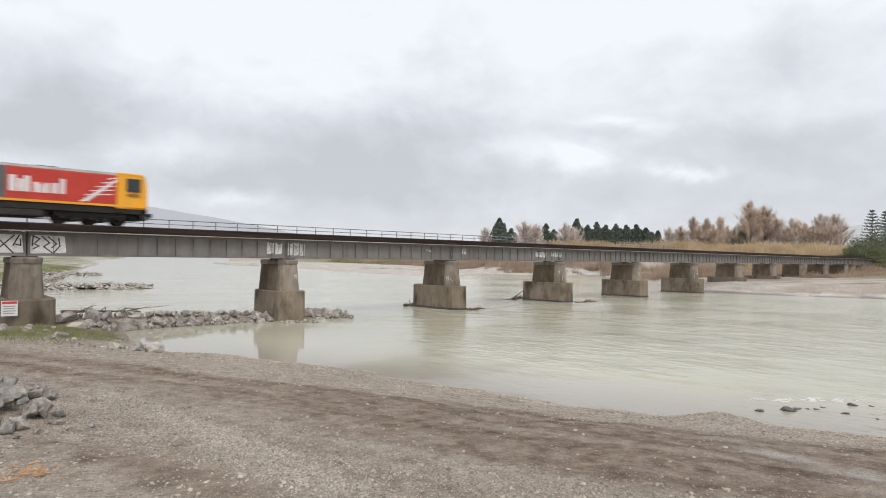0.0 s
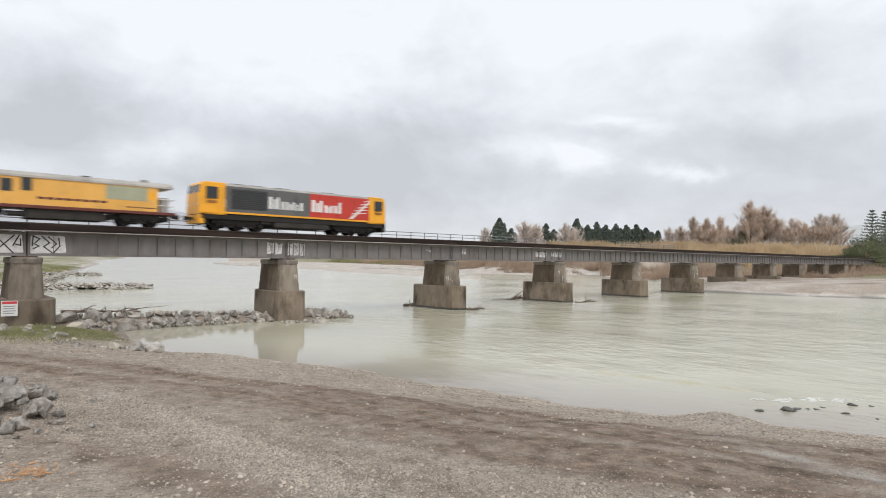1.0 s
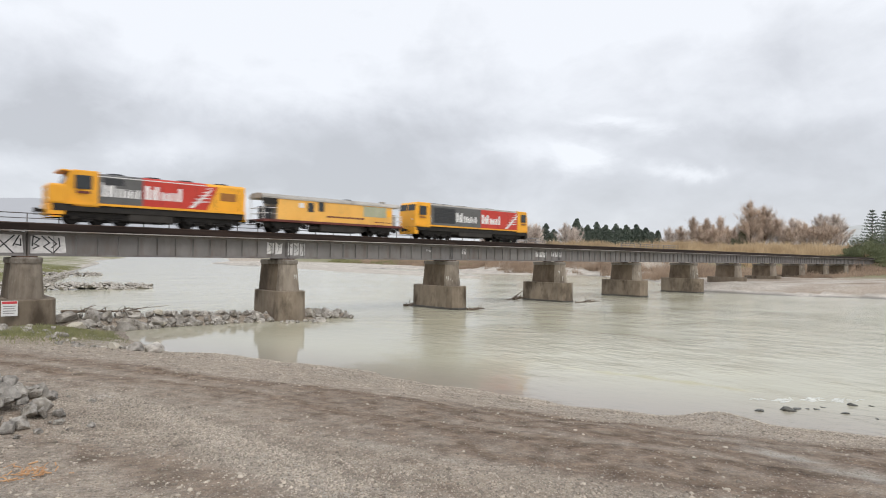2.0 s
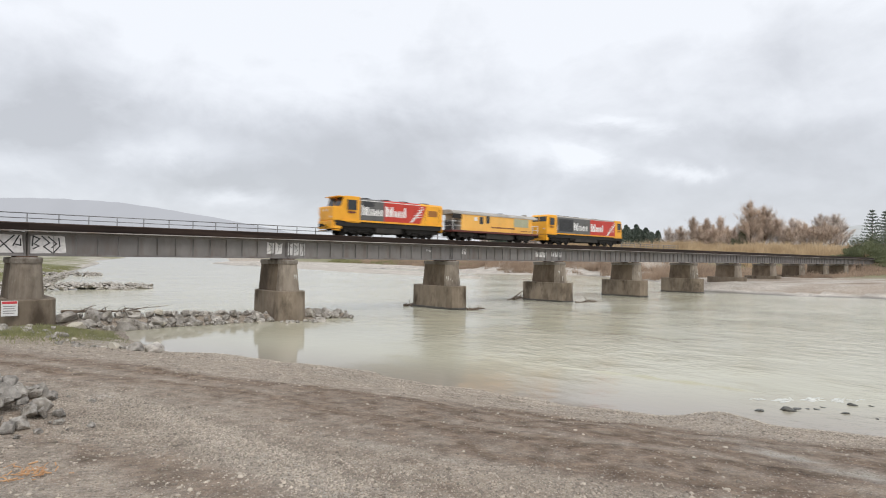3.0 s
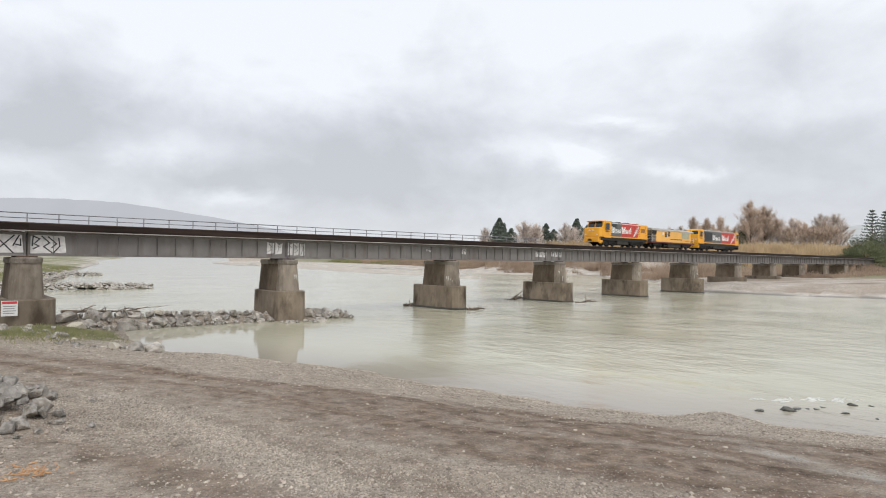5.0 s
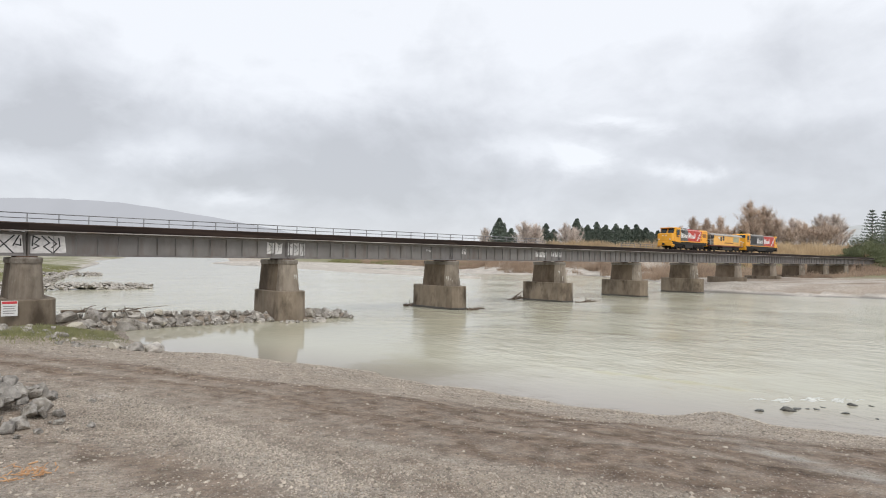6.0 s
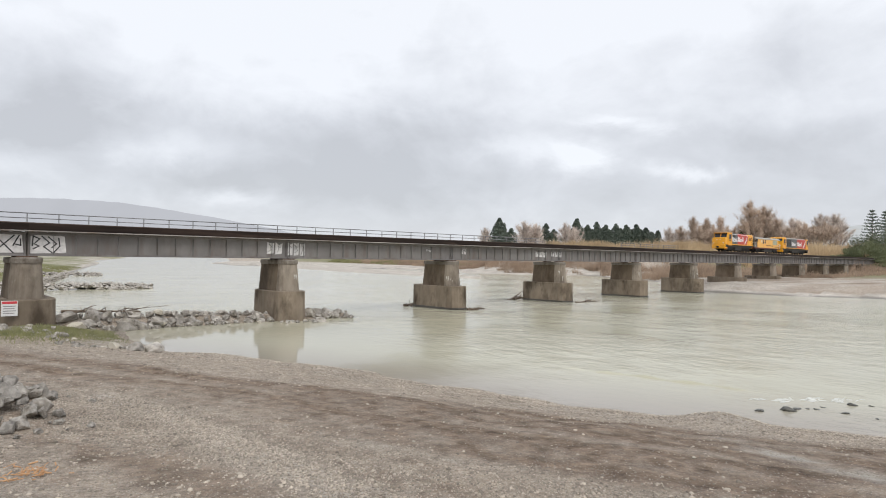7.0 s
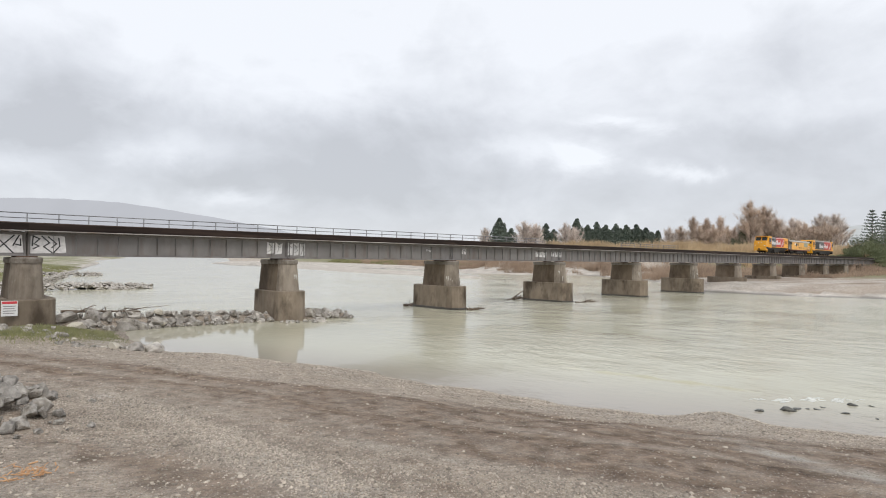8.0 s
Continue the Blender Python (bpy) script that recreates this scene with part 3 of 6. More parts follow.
def build_ground():
    xs, ys = spaced(-4200, 4200, -3, 25, 0.14), spaced(-3000, 4300, 0, 46, 0.17)
    # finer steps across the middle distance of the river
    xs = np.unique(np.concatenate([xs, np.arange(25, 330, 2.5)]))
    ys = np.unique(np.concatenate([ys, np.arange(-60, 0, 2.0), np.arange(46, 360, 2.5)]))
    gx, gy = np.meshgrid(xs, ys, indexing="ij")
    gz = ground_z(gx, gy)
    nx, ny = gx.shape
    co = np.stack([gx, gy, gz], -1).reshape(-1, 3)
    i = np.arange(nx * ny).reshape(nx, ny)
    quads = np.stack([i[:-1, :-1], i[1:, :-1], i[1:, 1:], i[:-1, 1:]], -1).reshape(-1, 4)
    me = bpy.data.meshes.new("ground")
    me.vertices.add(len(co))
    me.vertices.foreach_set("co", co.ravel())
    me.loops.add(quads.size)
    me.loops.foreach_set("vertex_index", quads.ravel())
    me.polygons.add(len(quads))
    me.polygons.foreach_set("loop_start", np.arange(len(quads)) * 4)
    me.polygons.foreach_set("use_smooth", [True] * len(quads))
    me.update(calc_edges=True)
    x, y, z = co.T
    d = bank_x(y) - x
    e = x - far_x(y)
    w = across_track(x, y)
    half = np.interp(y, [3, 9, 14, 18, 26, 34], [3.5, 3.3, 2.7, 2.2, 2.0, 1.6])
    fine = np.clip(0.5 + 1.3 * wobble(x, y, 2.4, 53) + 1.0 * wobble(x, y, 5.5, 54), 0, 1)
    grain = wobble(x * 7.1, y * 7.1, 1.0, 57) + 0.8 * wobble(x * 4.0, y * 4.0, 1.0, 58)
    lanes = wobble(w * 5.5, y * 0.16, 1.0, 21) + 0.7 * wobble(w * 11.0, y * 0.3, 1.0, 22)
    track = np.clip((1.12 - np.abs(w) / half) * 3.2 + 0.5 * wobble(x, y, 0.9, 8), 0, 1) * (d < 26)
    mud = np.clip(track * (0.86 + 0.75 * lanes + 0.35 * grain - 0.25 * (1 - fine)), 0, 1)
    # trodden gravel on the camera's side, with stray damp patches and wheel marks
    aside = (w < -0.6 * half) & (y < 40)
    mud = np.where(aside, np.maximum(mud, np.clip(0.28 + 1.1 * wobble(x, y, 0.8, 9) + 0.6 * lanes + 0.5 * grain, 0, 0.75)), mud)
    row = beside(x, y, WINDROW, 0.62) * np.clip(0.9 + 0.8 * wobble(x, y, 2.1, 52) + 0.3 * grain, 0, 1)
    rut_mark = beside(x, y, WHEEL_RUT, 0.34) * np.clip(0.8 + 0.7 * grain, 0, 1)
    dry = beside(x, y, DRY_SILT, 0.26) * np.clip(0.2 + 2.0 * wobble(x, y, 2.6, 55) + 1.0 * grain, 0, 1)
    damp = beside(x, y, WET_SILT, 0.5) * np.clip(0.5 + 1.2 * wobble(w * 3.0, y * 0.5, 1.0, 56) + 0.8 * grain, 0, 1)
    pale = np.clip(1.25 - np.abs(d - 1.9 - 0.5 * wobble(x, y, 0.5, 12)) / 1.7, 0, 1) * np.clip(0.75 + 0.7 * grain + 0.5 * wobble(x, y, 1.2, 59), 0, 1)
    mud = np.clip(np.maximum(mud, 0.95 * rut_mark) * (1 - row) * (1 - dry) * (1 - 0.75 * pale), 0, 1)
    grass = np.where((y > 34) & (d > 0.6), np.clip((y - 37) / 4 + 2.2 * wobble(x, y, 0.8, 11) - 0.4, 0, 0.6), 0) * (y < 45)
    grass = np.where((y >= 45) & (d > 4), np.clip(0.6 + wobble(x, y, 0.12, 4), 0, 1), grass)
    grass = np.where(e > 45, np.clip((e - 45) / 30, 0, 1) * 0.8, grass)
    shingle = np.clip((e + 6) / 3, 0, 1)
    shingle = np.maximum(shingle, (y > 60) * 0.9)
    shingle = np.maximum(shingle, 0.75 * np.exp(-(((x - 18.5) / 1.7) ** 2 + ((y - 7.2) / 1.4) ** 2)))
    shingle = np.maximum(shingle, np.maximum(0.6 * pale * (d < 20), np.maximum(0.7 * row, 0.85 * np.maximum(dry, damp))))
    shingle = np.where((x > 190) & (y > 60), 0.15, shingle)
    silted = (e > 3) & (y < 75)
    shingle = np.where(silted, shingle * np.clip(0.55 + 0.7 * wobble(x, y, 0.16, 71) + 0.5 * wobble(x * 0.3, y, 0.9, 72) - 0.008 * e, 0.05, 0.9), shingle)
    mud = np.where(silted, np.clip(0.55 + 0.8 * wobble(x, y, 0.3, 73), 0, 1), mud)
    wet = np.clip(1.5 - np.abs(z - 0.0) / 0.085 + 0.6 * grain, 0, 0.85) * ((d > -6) | (e > -8))
    wet = np.maximum(wet, 0.10 * np.clip(1.6 * lanes - 0.3, 0, 1) * (track > 0.1) * (y < 14))
    wet = np.maximum(wet, 0.05 * damp)
    wet = np.where((y > 33) & (y < 60) & (x < 13), 0.25 * wet, wet)
    rough = np.where((e > -12) | (y > 60), 0.06, 1.0)
    for name, v in (("rough", rough), ("mud", mud), ("grass", grass), ("shingle", shingle), ("wet", wet)):
        a = me.attributes.new(name, "FLOAT", "POINT")
        a.data.foreach_set("value", np.ascontiguousarray(v, dtype=np.float32))
    me.materials.append(M_GROUND)
    return tagged(new("ground", me), "grey-brown gravel river bank with damp vehicle tracks", "ground", kind="structure")


build_ground()


def build_water():
    bm = fresh()
    bmesh.ops.create_grid(bm, x_segments=40, y_segments=40, size=2600)
    ob = new("water", mesh_of("water", bm, M_WATER))
    ob.matrix_basis = pose(900, 900, 0)
    return tagged(ob, "silty green-grey river water with fine ripples", "river", kind="structure")


water = build_water()


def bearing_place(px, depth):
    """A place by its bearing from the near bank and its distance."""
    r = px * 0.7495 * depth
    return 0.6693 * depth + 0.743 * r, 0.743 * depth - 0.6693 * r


def build_hills():
    """Far hills as ridges with depth."""
    for name, depth, skyline, seed, tone, lab in (
            ("backdrop_hill", 3300, ((-300, 352), (0, 349), (120, 350), (220, 358), (300, 371), (400, 388), (480, 402), (570, 425)), 3, (0.475, 0.49, 0.53), "blue-grey hills under low cloud, their haze painted in"),
            ("backdrop_rise", 2900, ((1330, 440), (1400, 418), (1480, 402), (1540, 394), (1620, 390), (1720, 398)), 9, (0.52, 0.54, 0.55), "grey-green hill beyond the trees, haze painted in")):
        n = 90
        verts, faces = [], []
        for i in range(n):
            px = skyline[0][0] + (skyline[-1][0] - skyline[0][0]) * i / (n - 1)
            top = float(np.interp(px, [p[0] for p in skyline], [p[1] for p in skyline]))
            h = max((449 + 0.0122 * px - top) * depth / 1046 * (1 + 0.03 * noise.noise((px * 0.012, seed, 0)) + 0.012 * noise.noise((px * 0.05, seed, 4))), 1.0)
            for k, (back, part_h) in enumerate(((-250, 0.0), (-120, 0.55), (0, 1.0), (500, 0.0))):
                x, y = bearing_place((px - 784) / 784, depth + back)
                verts.append((x, y, h * part_h - (5 if part_h == 0 else 0)))
            if i:
                a, b = 4 * (i - 1), 4 * i
                faces += [(a + k, b + k, b + k + 1, a + k + 1) for k in range(3)]
        tagged(new(name, raw_mesh(name, verts, faces, hill_material(name + "_painted_haze", tone), True)), lab, "hill", kind="structure")


build_hills()


# ---- bridge ----
def stadium(half_w, half_l, seg=8):
    """Plan outline with round ends: half_w along the bridge, half_l across it."""
    pts = []
    s = half_l - half_w
    for k in range(seg + 1):
        a = math.pi * k / seg
        pts.append((half_w * math.cos(a), s + half_w * math.sin(a)))
    for k in range(seg + 1):
        a = math.pi + math.pi * k / seg
        pts.append((half_w * math.cos(a), -s + half_w * math.sin(a)))
    return pts


def lofted(bm, rings):
    """Rings of (outline, z, y shift) joined into a closed solid."""
    loops = [[bm.verts.new((x, y + dy, z)) for x, y in o] for o, z, dy in rings]
    n = len(loops[0])
    for a, b in zip(loops, loops[1:]):
        for i in range(n):
            bm.faces.new((a[i], a[(i + 1) % n], b[(i + 1) % n], b[i]))
    bm.faces.new(loops[0][::-1])
    bm.faces.new(loops[-1])
    return bm


def build_pier(i):
    x = pier_x(i)
    drum = i < 2
    land = i > 5
    p = base_of("bridge_pier", BRIDGE @ pose(x, AXIS_Y + 0.25, 0), "stained round-ended concrete pier on a wide footing" + (" standing in the river" if 0 < i < 6 else " on the bank"), "bridge pier", "bridge piers")
    hw, hl = (1.55, 3.2) if i == 0 else ((1.28, 3.0) if drum else (1.16, 3.65))
    dy = 0.15 if drum else 0.6
    seg = 9 if drum else 6
    top = 2.40
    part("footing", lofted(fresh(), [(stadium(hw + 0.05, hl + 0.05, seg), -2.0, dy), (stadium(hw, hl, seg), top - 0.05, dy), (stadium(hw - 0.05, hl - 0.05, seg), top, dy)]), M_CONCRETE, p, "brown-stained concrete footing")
    # shaft dark, end pale: the deck's shade sits in these colours, besides the stains
    part("shaft", lofted(fresh(), [(stadium(0.96, 2.48, 9), top - 0.02, 0.33), (stadium(0.79, 2.26, 9), 4.62, 0.33)]), M_CONCRETE_SHADED, p, "brown-stained concrete shaft, darkened as shaded by the deck")
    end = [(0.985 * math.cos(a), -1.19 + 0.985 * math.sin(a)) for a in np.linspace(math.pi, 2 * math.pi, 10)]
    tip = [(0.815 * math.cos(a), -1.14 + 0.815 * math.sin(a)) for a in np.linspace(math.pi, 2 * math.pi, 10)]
    part("shaft_end", lofted(fresh(), [(end, top - 0.01, 0), (tip, 4.61, 0)]), M_CONCRETE_END, p, "rain-washed rounded end of the shaft, lightened as out of the deck's shade")
    run = random.Random(i + 5)
    for k in range(2 if 0 < i < 6 else 0):
        b = fresh()
        a = run.uniform(1.1, 1.75) * math.pi
        r = 0.90
        cx, cy = r * math.cos(a), -1.165 + r * math.sin(a)
        tx, ty = -math.sin(a), math.cos(a)
        z0 = run.uniform(3.0, 3.9)
        for j in range(3):
            l, ww = run.uniform(0.10, 0.6), run.uniform(0.02, 0.05)
            o = run.uniform(-0.18, 0.18)
            rod(b, (cx + tx * o, cy + ty * o, z0), (cx * 1.04 + tx * o * 1.1, cy * 1.03 + ty * o, z0 - l), ww, ww * 0.4, 5)
        part("lime_run", b, M_LIME, p, "white lime run on the concrete")
    part("cap", lofted(fresh(), [(stadium(0.86, 2.35, 9), 4.60, 0.33), (stadium(0.87, 2.37, 9), 4.90, 0.33), (stadium(0.82, 2.31, 9), 4.98, 0.33)]), M_CONCRETE_CAP, p, "patchy concrete cap")
    for sy in (-0.9, 0.9):
        b = fresh()
        box(b, -0.55, 0.55, sy - 0.25 - 0.28, sy - 0.25 + 0.28, 4.97, 5.06, 0.01)
        part("bearing_plate", b, M_RUST, p)
    if 1 < i < 6:
        part("tide_band", lofted(fresh(), [(stadium(hw + 0.13, hl + 0.16, seg), -0.6, dy), (stadium(hw + 0.10, hl + 0.12, seg), 0.10, dy), (stadium(hw + 0.03, hl + 0.04, seg), 0.20, dy)]), M_WATERLINE, p, "dark wet ledge at the waterline")
    return p


for i in range(SPANS):
    build_pier(i)

GIRDER_BOTTOM, GIRDER_TOP = 5.06, 6.58
NEAR, FAR = -0.9, 0.9


def build_span(index, SPAN, railed=True):
    """One plate-girder span, its origin over the pier at its start."""
    p = base_of("bridge_span", BRIDGE @ pose(pier_x(index), AXIS_Y, 0), "grey riveted steel plate girder bridge span", "bridge span", "bridge spans")
    x0, x1 = 0.04, SPAN - 0.04
    for y, out in ((NEAR, -1), (FAR, 1)):
        part("web", box(fresh(), x0, x1, y - 0.012, y + 0.012, GIRDER_BOTTOM + 0.03, GIRDER_TOP - 0.03), M_STEEL, p)
        b = box(fresh(), x0, x1, y - 0.17, y + 0.17, GIRDER_TOP - 0.03, GIRDER_TOP, 0.005)
        box(b, x0, x1, y + out * 0.012, y + out * 0.03, GIRDER_TOP - 0.15, GIRDER_TOP - 0.03)
        part("top_flange", b, M_STEEL, p)
        b = box(fresh(), x0, x1, y - 0.17, y + 0.17, GIRDER_BOTTOM, GIRDER_BOTTOM + 0.03, 0.005)
        box(b, x0, x1, y + out * 0.012, y + out * 0.03, GIRDER_BOTTOM + 0.03, GIRDER_BOTTOM + 0.14)
        part("bottom_flange", b, M_STEEL, p)
        n = 14
        me = mesh_of("stiffener", box(box(fresh(), -0.06, 0.06, out * 0.013, out * 0.028, 0, 1.0), -0.010, 0.010, out * 0.028, out * 0.12, 0, 1.0), M_STEEL_EDGE)
        for k in range(n + 1):
            xx = x0 + 0.12 + (x1 - x0 - 0.24) * k / n
            piece("stiffener", me, p, Matrix.Translation((xx, y, GIRDER_BOTTOM + 0.145)) @ Matrix.Diagonal((1, 1, GIRDER_TOP - GIRDER_BOTTOM - 0.30, 1)))
    for k in range(6):
        xx = 0.5 + (SPAN - 1) * k / 5
        b = rod(fresh(), (xx, NEAR + 0.02, GIRDER_BOTTOM + 0.1), (xx, FAR - 0.02, GIRDER_TOP - 0.1), 0.04, seg=4)
        rod(b, (xx, NEAR + 0.02, GIRDER_TOP - 0.1), (xx, FAR - 0.02, GIRDER_BOTTOM + 0.1), 0.04, seg=4)
        part("cross_brace", b, M_STEEL, p)
    # pale service pipe clipped under the transom ends
    part("service_pipe", rod(fresh(), (0.0, NEAR - 0.66, GIRDER_TOP + 0.045), (SPAN, NEAR - 0.66, GIRDER_TOP + 0.045), 0.042, seg=10), M_FLANGE, p, "pale service pipe along the girder", True)
    # deck timbers, walkway edge and rails
    part("fascia_board", box(fresh(), 0.0, SPAN, NEAR - 0.68, NEAR - 0.61, 6.68, 7.10, 0.008), M_FASCIA, p, "dark brown timber fascia board")
    part("edge_timber", box(fresh(), 0.0, SPAN, NEAR - 0.60, NEAR - 0.40, 7.057, 7.12, 0.01), M_TIMBER, p, "dark timber kerb beam")
    part("edge_timber", box(fresh(), 0.0, SPAN, FAR + 0.24, FAR + 0.44, 7.057, 7.14, 0.01), M_TIMBER, p, "dark timber kerb beam")
    for sy in (-0.534, 0.534):
        b = extrude_x(fresh(), [(sy - 0.06, 7.06), (sy + 0.06, 7.06), (sy + 0.06, 7.075), (sy + 0.012, 7.09), (sy + 0.012, 7.165), (sy + 0.035, 7.17), (sy + 0.035, RAIL_Z), (sy - 0.035, RAIL_Z), (sy - 0.035, 7.17), (sy - 0.012, 7.165), (sy - 0.012, 7.09), (sy - 0.06, 7.075)], 0, SPAN)
        part("rail", b, M_RUST, p, "brown steel running rail")
    # handrail on the far side
    for z, r in ((7.90, 0.036), (7.57, 0.030)) if railed else ():
        part("handrail", rod(fresh(), (0, FAR + 0.62, z), (SPAN, FAR + 0.62, z), r, seg=6), M_GALV, p, smooth=True)
    me = mesh_of("handrail_post", box(fresh(), -0.03, 0.03, -0.03, 0.03, 6.80, 7.90, 0.006), M_GALV)
    for k in range(10 if railed else 0):
        piece("handrail_post", me, p, Matrix.Translation((0.3 + SPAN / 10 * k, FAR + 0.62, 0)))
    return p


build_span(0, FIRST_SPAN)
first = build_span(1, SPAN)
bare = build_span(3, SPAN, False)
for i in (2, 4, -1, -2):
    copy_thing(first, BRIDGE @ pose(pier_x(i), AXIS_Y, 0))
for i in range(5, SPANS):
    copy_thing(bare, BRIDGE @ pose(pier_x(i), AXIS_Y, 0))


def build_abutment():
    b = box(fresh(), 0, 3.0, -2.6, 2.6, 1.0, 5.05, 0.05)
    p = base_of("bridge_abutment", BRIDGE @ pose(pier_x(SPANS) - 0.4, AXIS_Y, 0), "weathered concrete bridge abutment in the far bank", "abutment")
    part("wall", b, M_CONCRETE, p)
    part("backwall", box(fresh(), 1.0, 3.0, -2.6, 2.6, 5.05, 7.1, 0.05), M_CONCRETE, p)


build_abutment()


# ---- rolling stock ----
def wheelset_mesh():
    b = fresh()
    for sy in (-0.534, 0.534):
        s = 1 if sy > 0 else -1
        rod(b, (0, sy - 0.06, 0), (0, sy + 0.06, 0), 0.47, seg=24)
        rod(b, (0, sy - s * 0.075, 0), (0, sy - s * 0.06, 0), 0.50, seg=24)
        rod(b, (0, sy + s * 0.05, 0), (0, sy + s * 0.20, 0), 0.13, seg=10)
        box(b, -0.32, 0.32, sy + s * 0.06 - 0.01, sy + s * 0.06 + 0.012, -0.05, 0.05)
    rod(b, (0, -0.7, 0), (0, 0.7, 0), 0.08, seg=10)
    return mesh_of("wheelset", b, M_TYRE)


WHEELSET = wheelset_mesh()
WHEELS = []


def bogie(parent, cx, axles, spread):
    """Side frames, springs and axle boxes; the wheelsets turn in it."""
    half = spread * (axles - 1) / 2
    b = fresh()
    for sy in (-0.86, 0.86):
        box(b, cx - half - 0.45, cx + half + 0.45, sy - 0.07, sy + 0.07, 0.50, 0.86, 0.02)
        for k in range(axles):
            ax = cx - half + spread * k
            box(b, ax - 0.17, ax + 0.17, sy - 0.12, sy + 0.12, 0.30, 0.66, 0.03)
            if k < axles - 1:
                mx = ax + spread / 2
                for o in (-0.16, 0.16):
                    rod(b, (mx + o, sy, 0.30), (mx + o, sy, 0.62), 0.09, seg=8)
                box(b, mx - 0.34, mx + 0.34, sy - 0.11, sy + 0.11, 0.22, 0.32, 0.02)
        # equaliser bar, brake rigging and sand pipes hang low between the wheels
        box(b, cx - half - 0.2, cx + half + 0.2, sy - 0.05, sy + 0.05, 0.38, 0.46, 0.02)
        for k in range(axles + 1):
            gx = cx - half + spread * (k - 0.5)
            box(b, gx - 0.22, gx + 0.22, sy * 0.75 - 0.10, sy * 0.75 + 0.10, 0.40, 0.80, 0.03)
    box(b, cx - half - 0.5, cx + half + 0.5, -0.55, 0.55, 0.45, 0.98, 0.03)
    part("bogie_frame", b, M_UNDER, parent, "oily black bogie frame")
    for k in range(axles):
        w = new("wheelset", WHEELSET)
        w.parent = parent
        WHEELS.append((w, cx - half + spread * k))


def coupler(parent, x, way):
    b = box(fresh(), min(x, x + way * 0.55), max(x, x + way * 0.55), -0.09, 0.09, 0.74, 0.94, 0.02)
    box(b, min(x + way * 0.40, x + way * 0.62), max(x + way * 0.40, x + way * 0.62), -0.17, 0.17, 0.68, 1.0, 0.04)
    for sy in (-0.45, 0.45):
        rod(b, (x, sy, 0.75), (x + way * 0.45, sy, 0.55), 0.025, seg=6)
    part("coupler", b, M_UNDER, parent, "black knuckle coupler and hoses")


def blocks(parent, x, z, y, items, name, material, label):
    """A row of plain upright blocks on a flank: (offset, width, height)."""
    for off, w, h in items:
        part(name, box(fresh(), x + off, x + off + w, y - 0.006, y + 0.006, z, z + h), material, parent, label)


def slashes(parent, x, z, y, run, rise, n, material):
    """Slanted white feather strokes on a flank."""
    b = fresh()
    for k in range(n):
        f = k / (n - 1)
        w = run * (1.0 - 0.60 * f)
        xx, zz = x + run * 0.62 * f, z + rise * f
        t = rise / n * 0.33
        extrude_y(b, [(xx, zz), (xx + w * 0.75, zz + rise * 0.12), (xx + w * 0.78, zz + rise * 0.12 + t), (xx + 0.05, zz + t)], y - 0.006, y + 0.006)
    extrude_y(b, [(x - run * 0.15, z - rise * 0.38), (x + run * 0.1, z - rise * 0.33), (x + run * 0.95, z + rise * 1.05), (x + run * 0.88, z + rise * 1.05), (x + run * 0.05, z - rise * 0.12)], y - 0.005, y + 0.005)
    part("feather_mark", b, material, parent, "white slanted feather mark")


def window(parent, x0, x1, z0, z1, y, frame_material):
    s = -1 if y < 0 else 1
    w = part("cab_window", box(fresh(), x0, x1, y - 0.02, y + s * 0.012, z0, z1, 0.01), M_GLASS, parent, "dark cab side window")
    b = fresh()
    for a in ((x0 - 0.05, x1 + 0.05, z1, z1 + 0.05), (x0 - 0.05, x1 + 0.05, z0 - 0.05, z0), (x0 - 0.05, x0, z0, z1), (x1, x1 + 0.05, z0, z1)):
        box(b, a[0], a[1], y - 0.02, y + s * 0.022, a[2], a[3])
    part("window_frame", b, frame_material, w)


def roof_outline(hw, z0, z_side, z_top):
    return [(-hw, z0), (hw, z0), (hw, z_side), (hw * 0.86, z_top - 0.07), (hw * 0.45, z_top), (-hw * 0.45, z_top), (-hw * 0.86, z_top - 0.07), (-hw, z_side)]


def lamp_pair(parent, x, way, z, dy):
    for sy in (-dy, dy):
        part("headlight", rod(fresh(), (x - 0.02, sy, z), (x + way * 0.05, sy, z), 0.09, seg=12), M_WHITE, parent, "round unlit headlight")


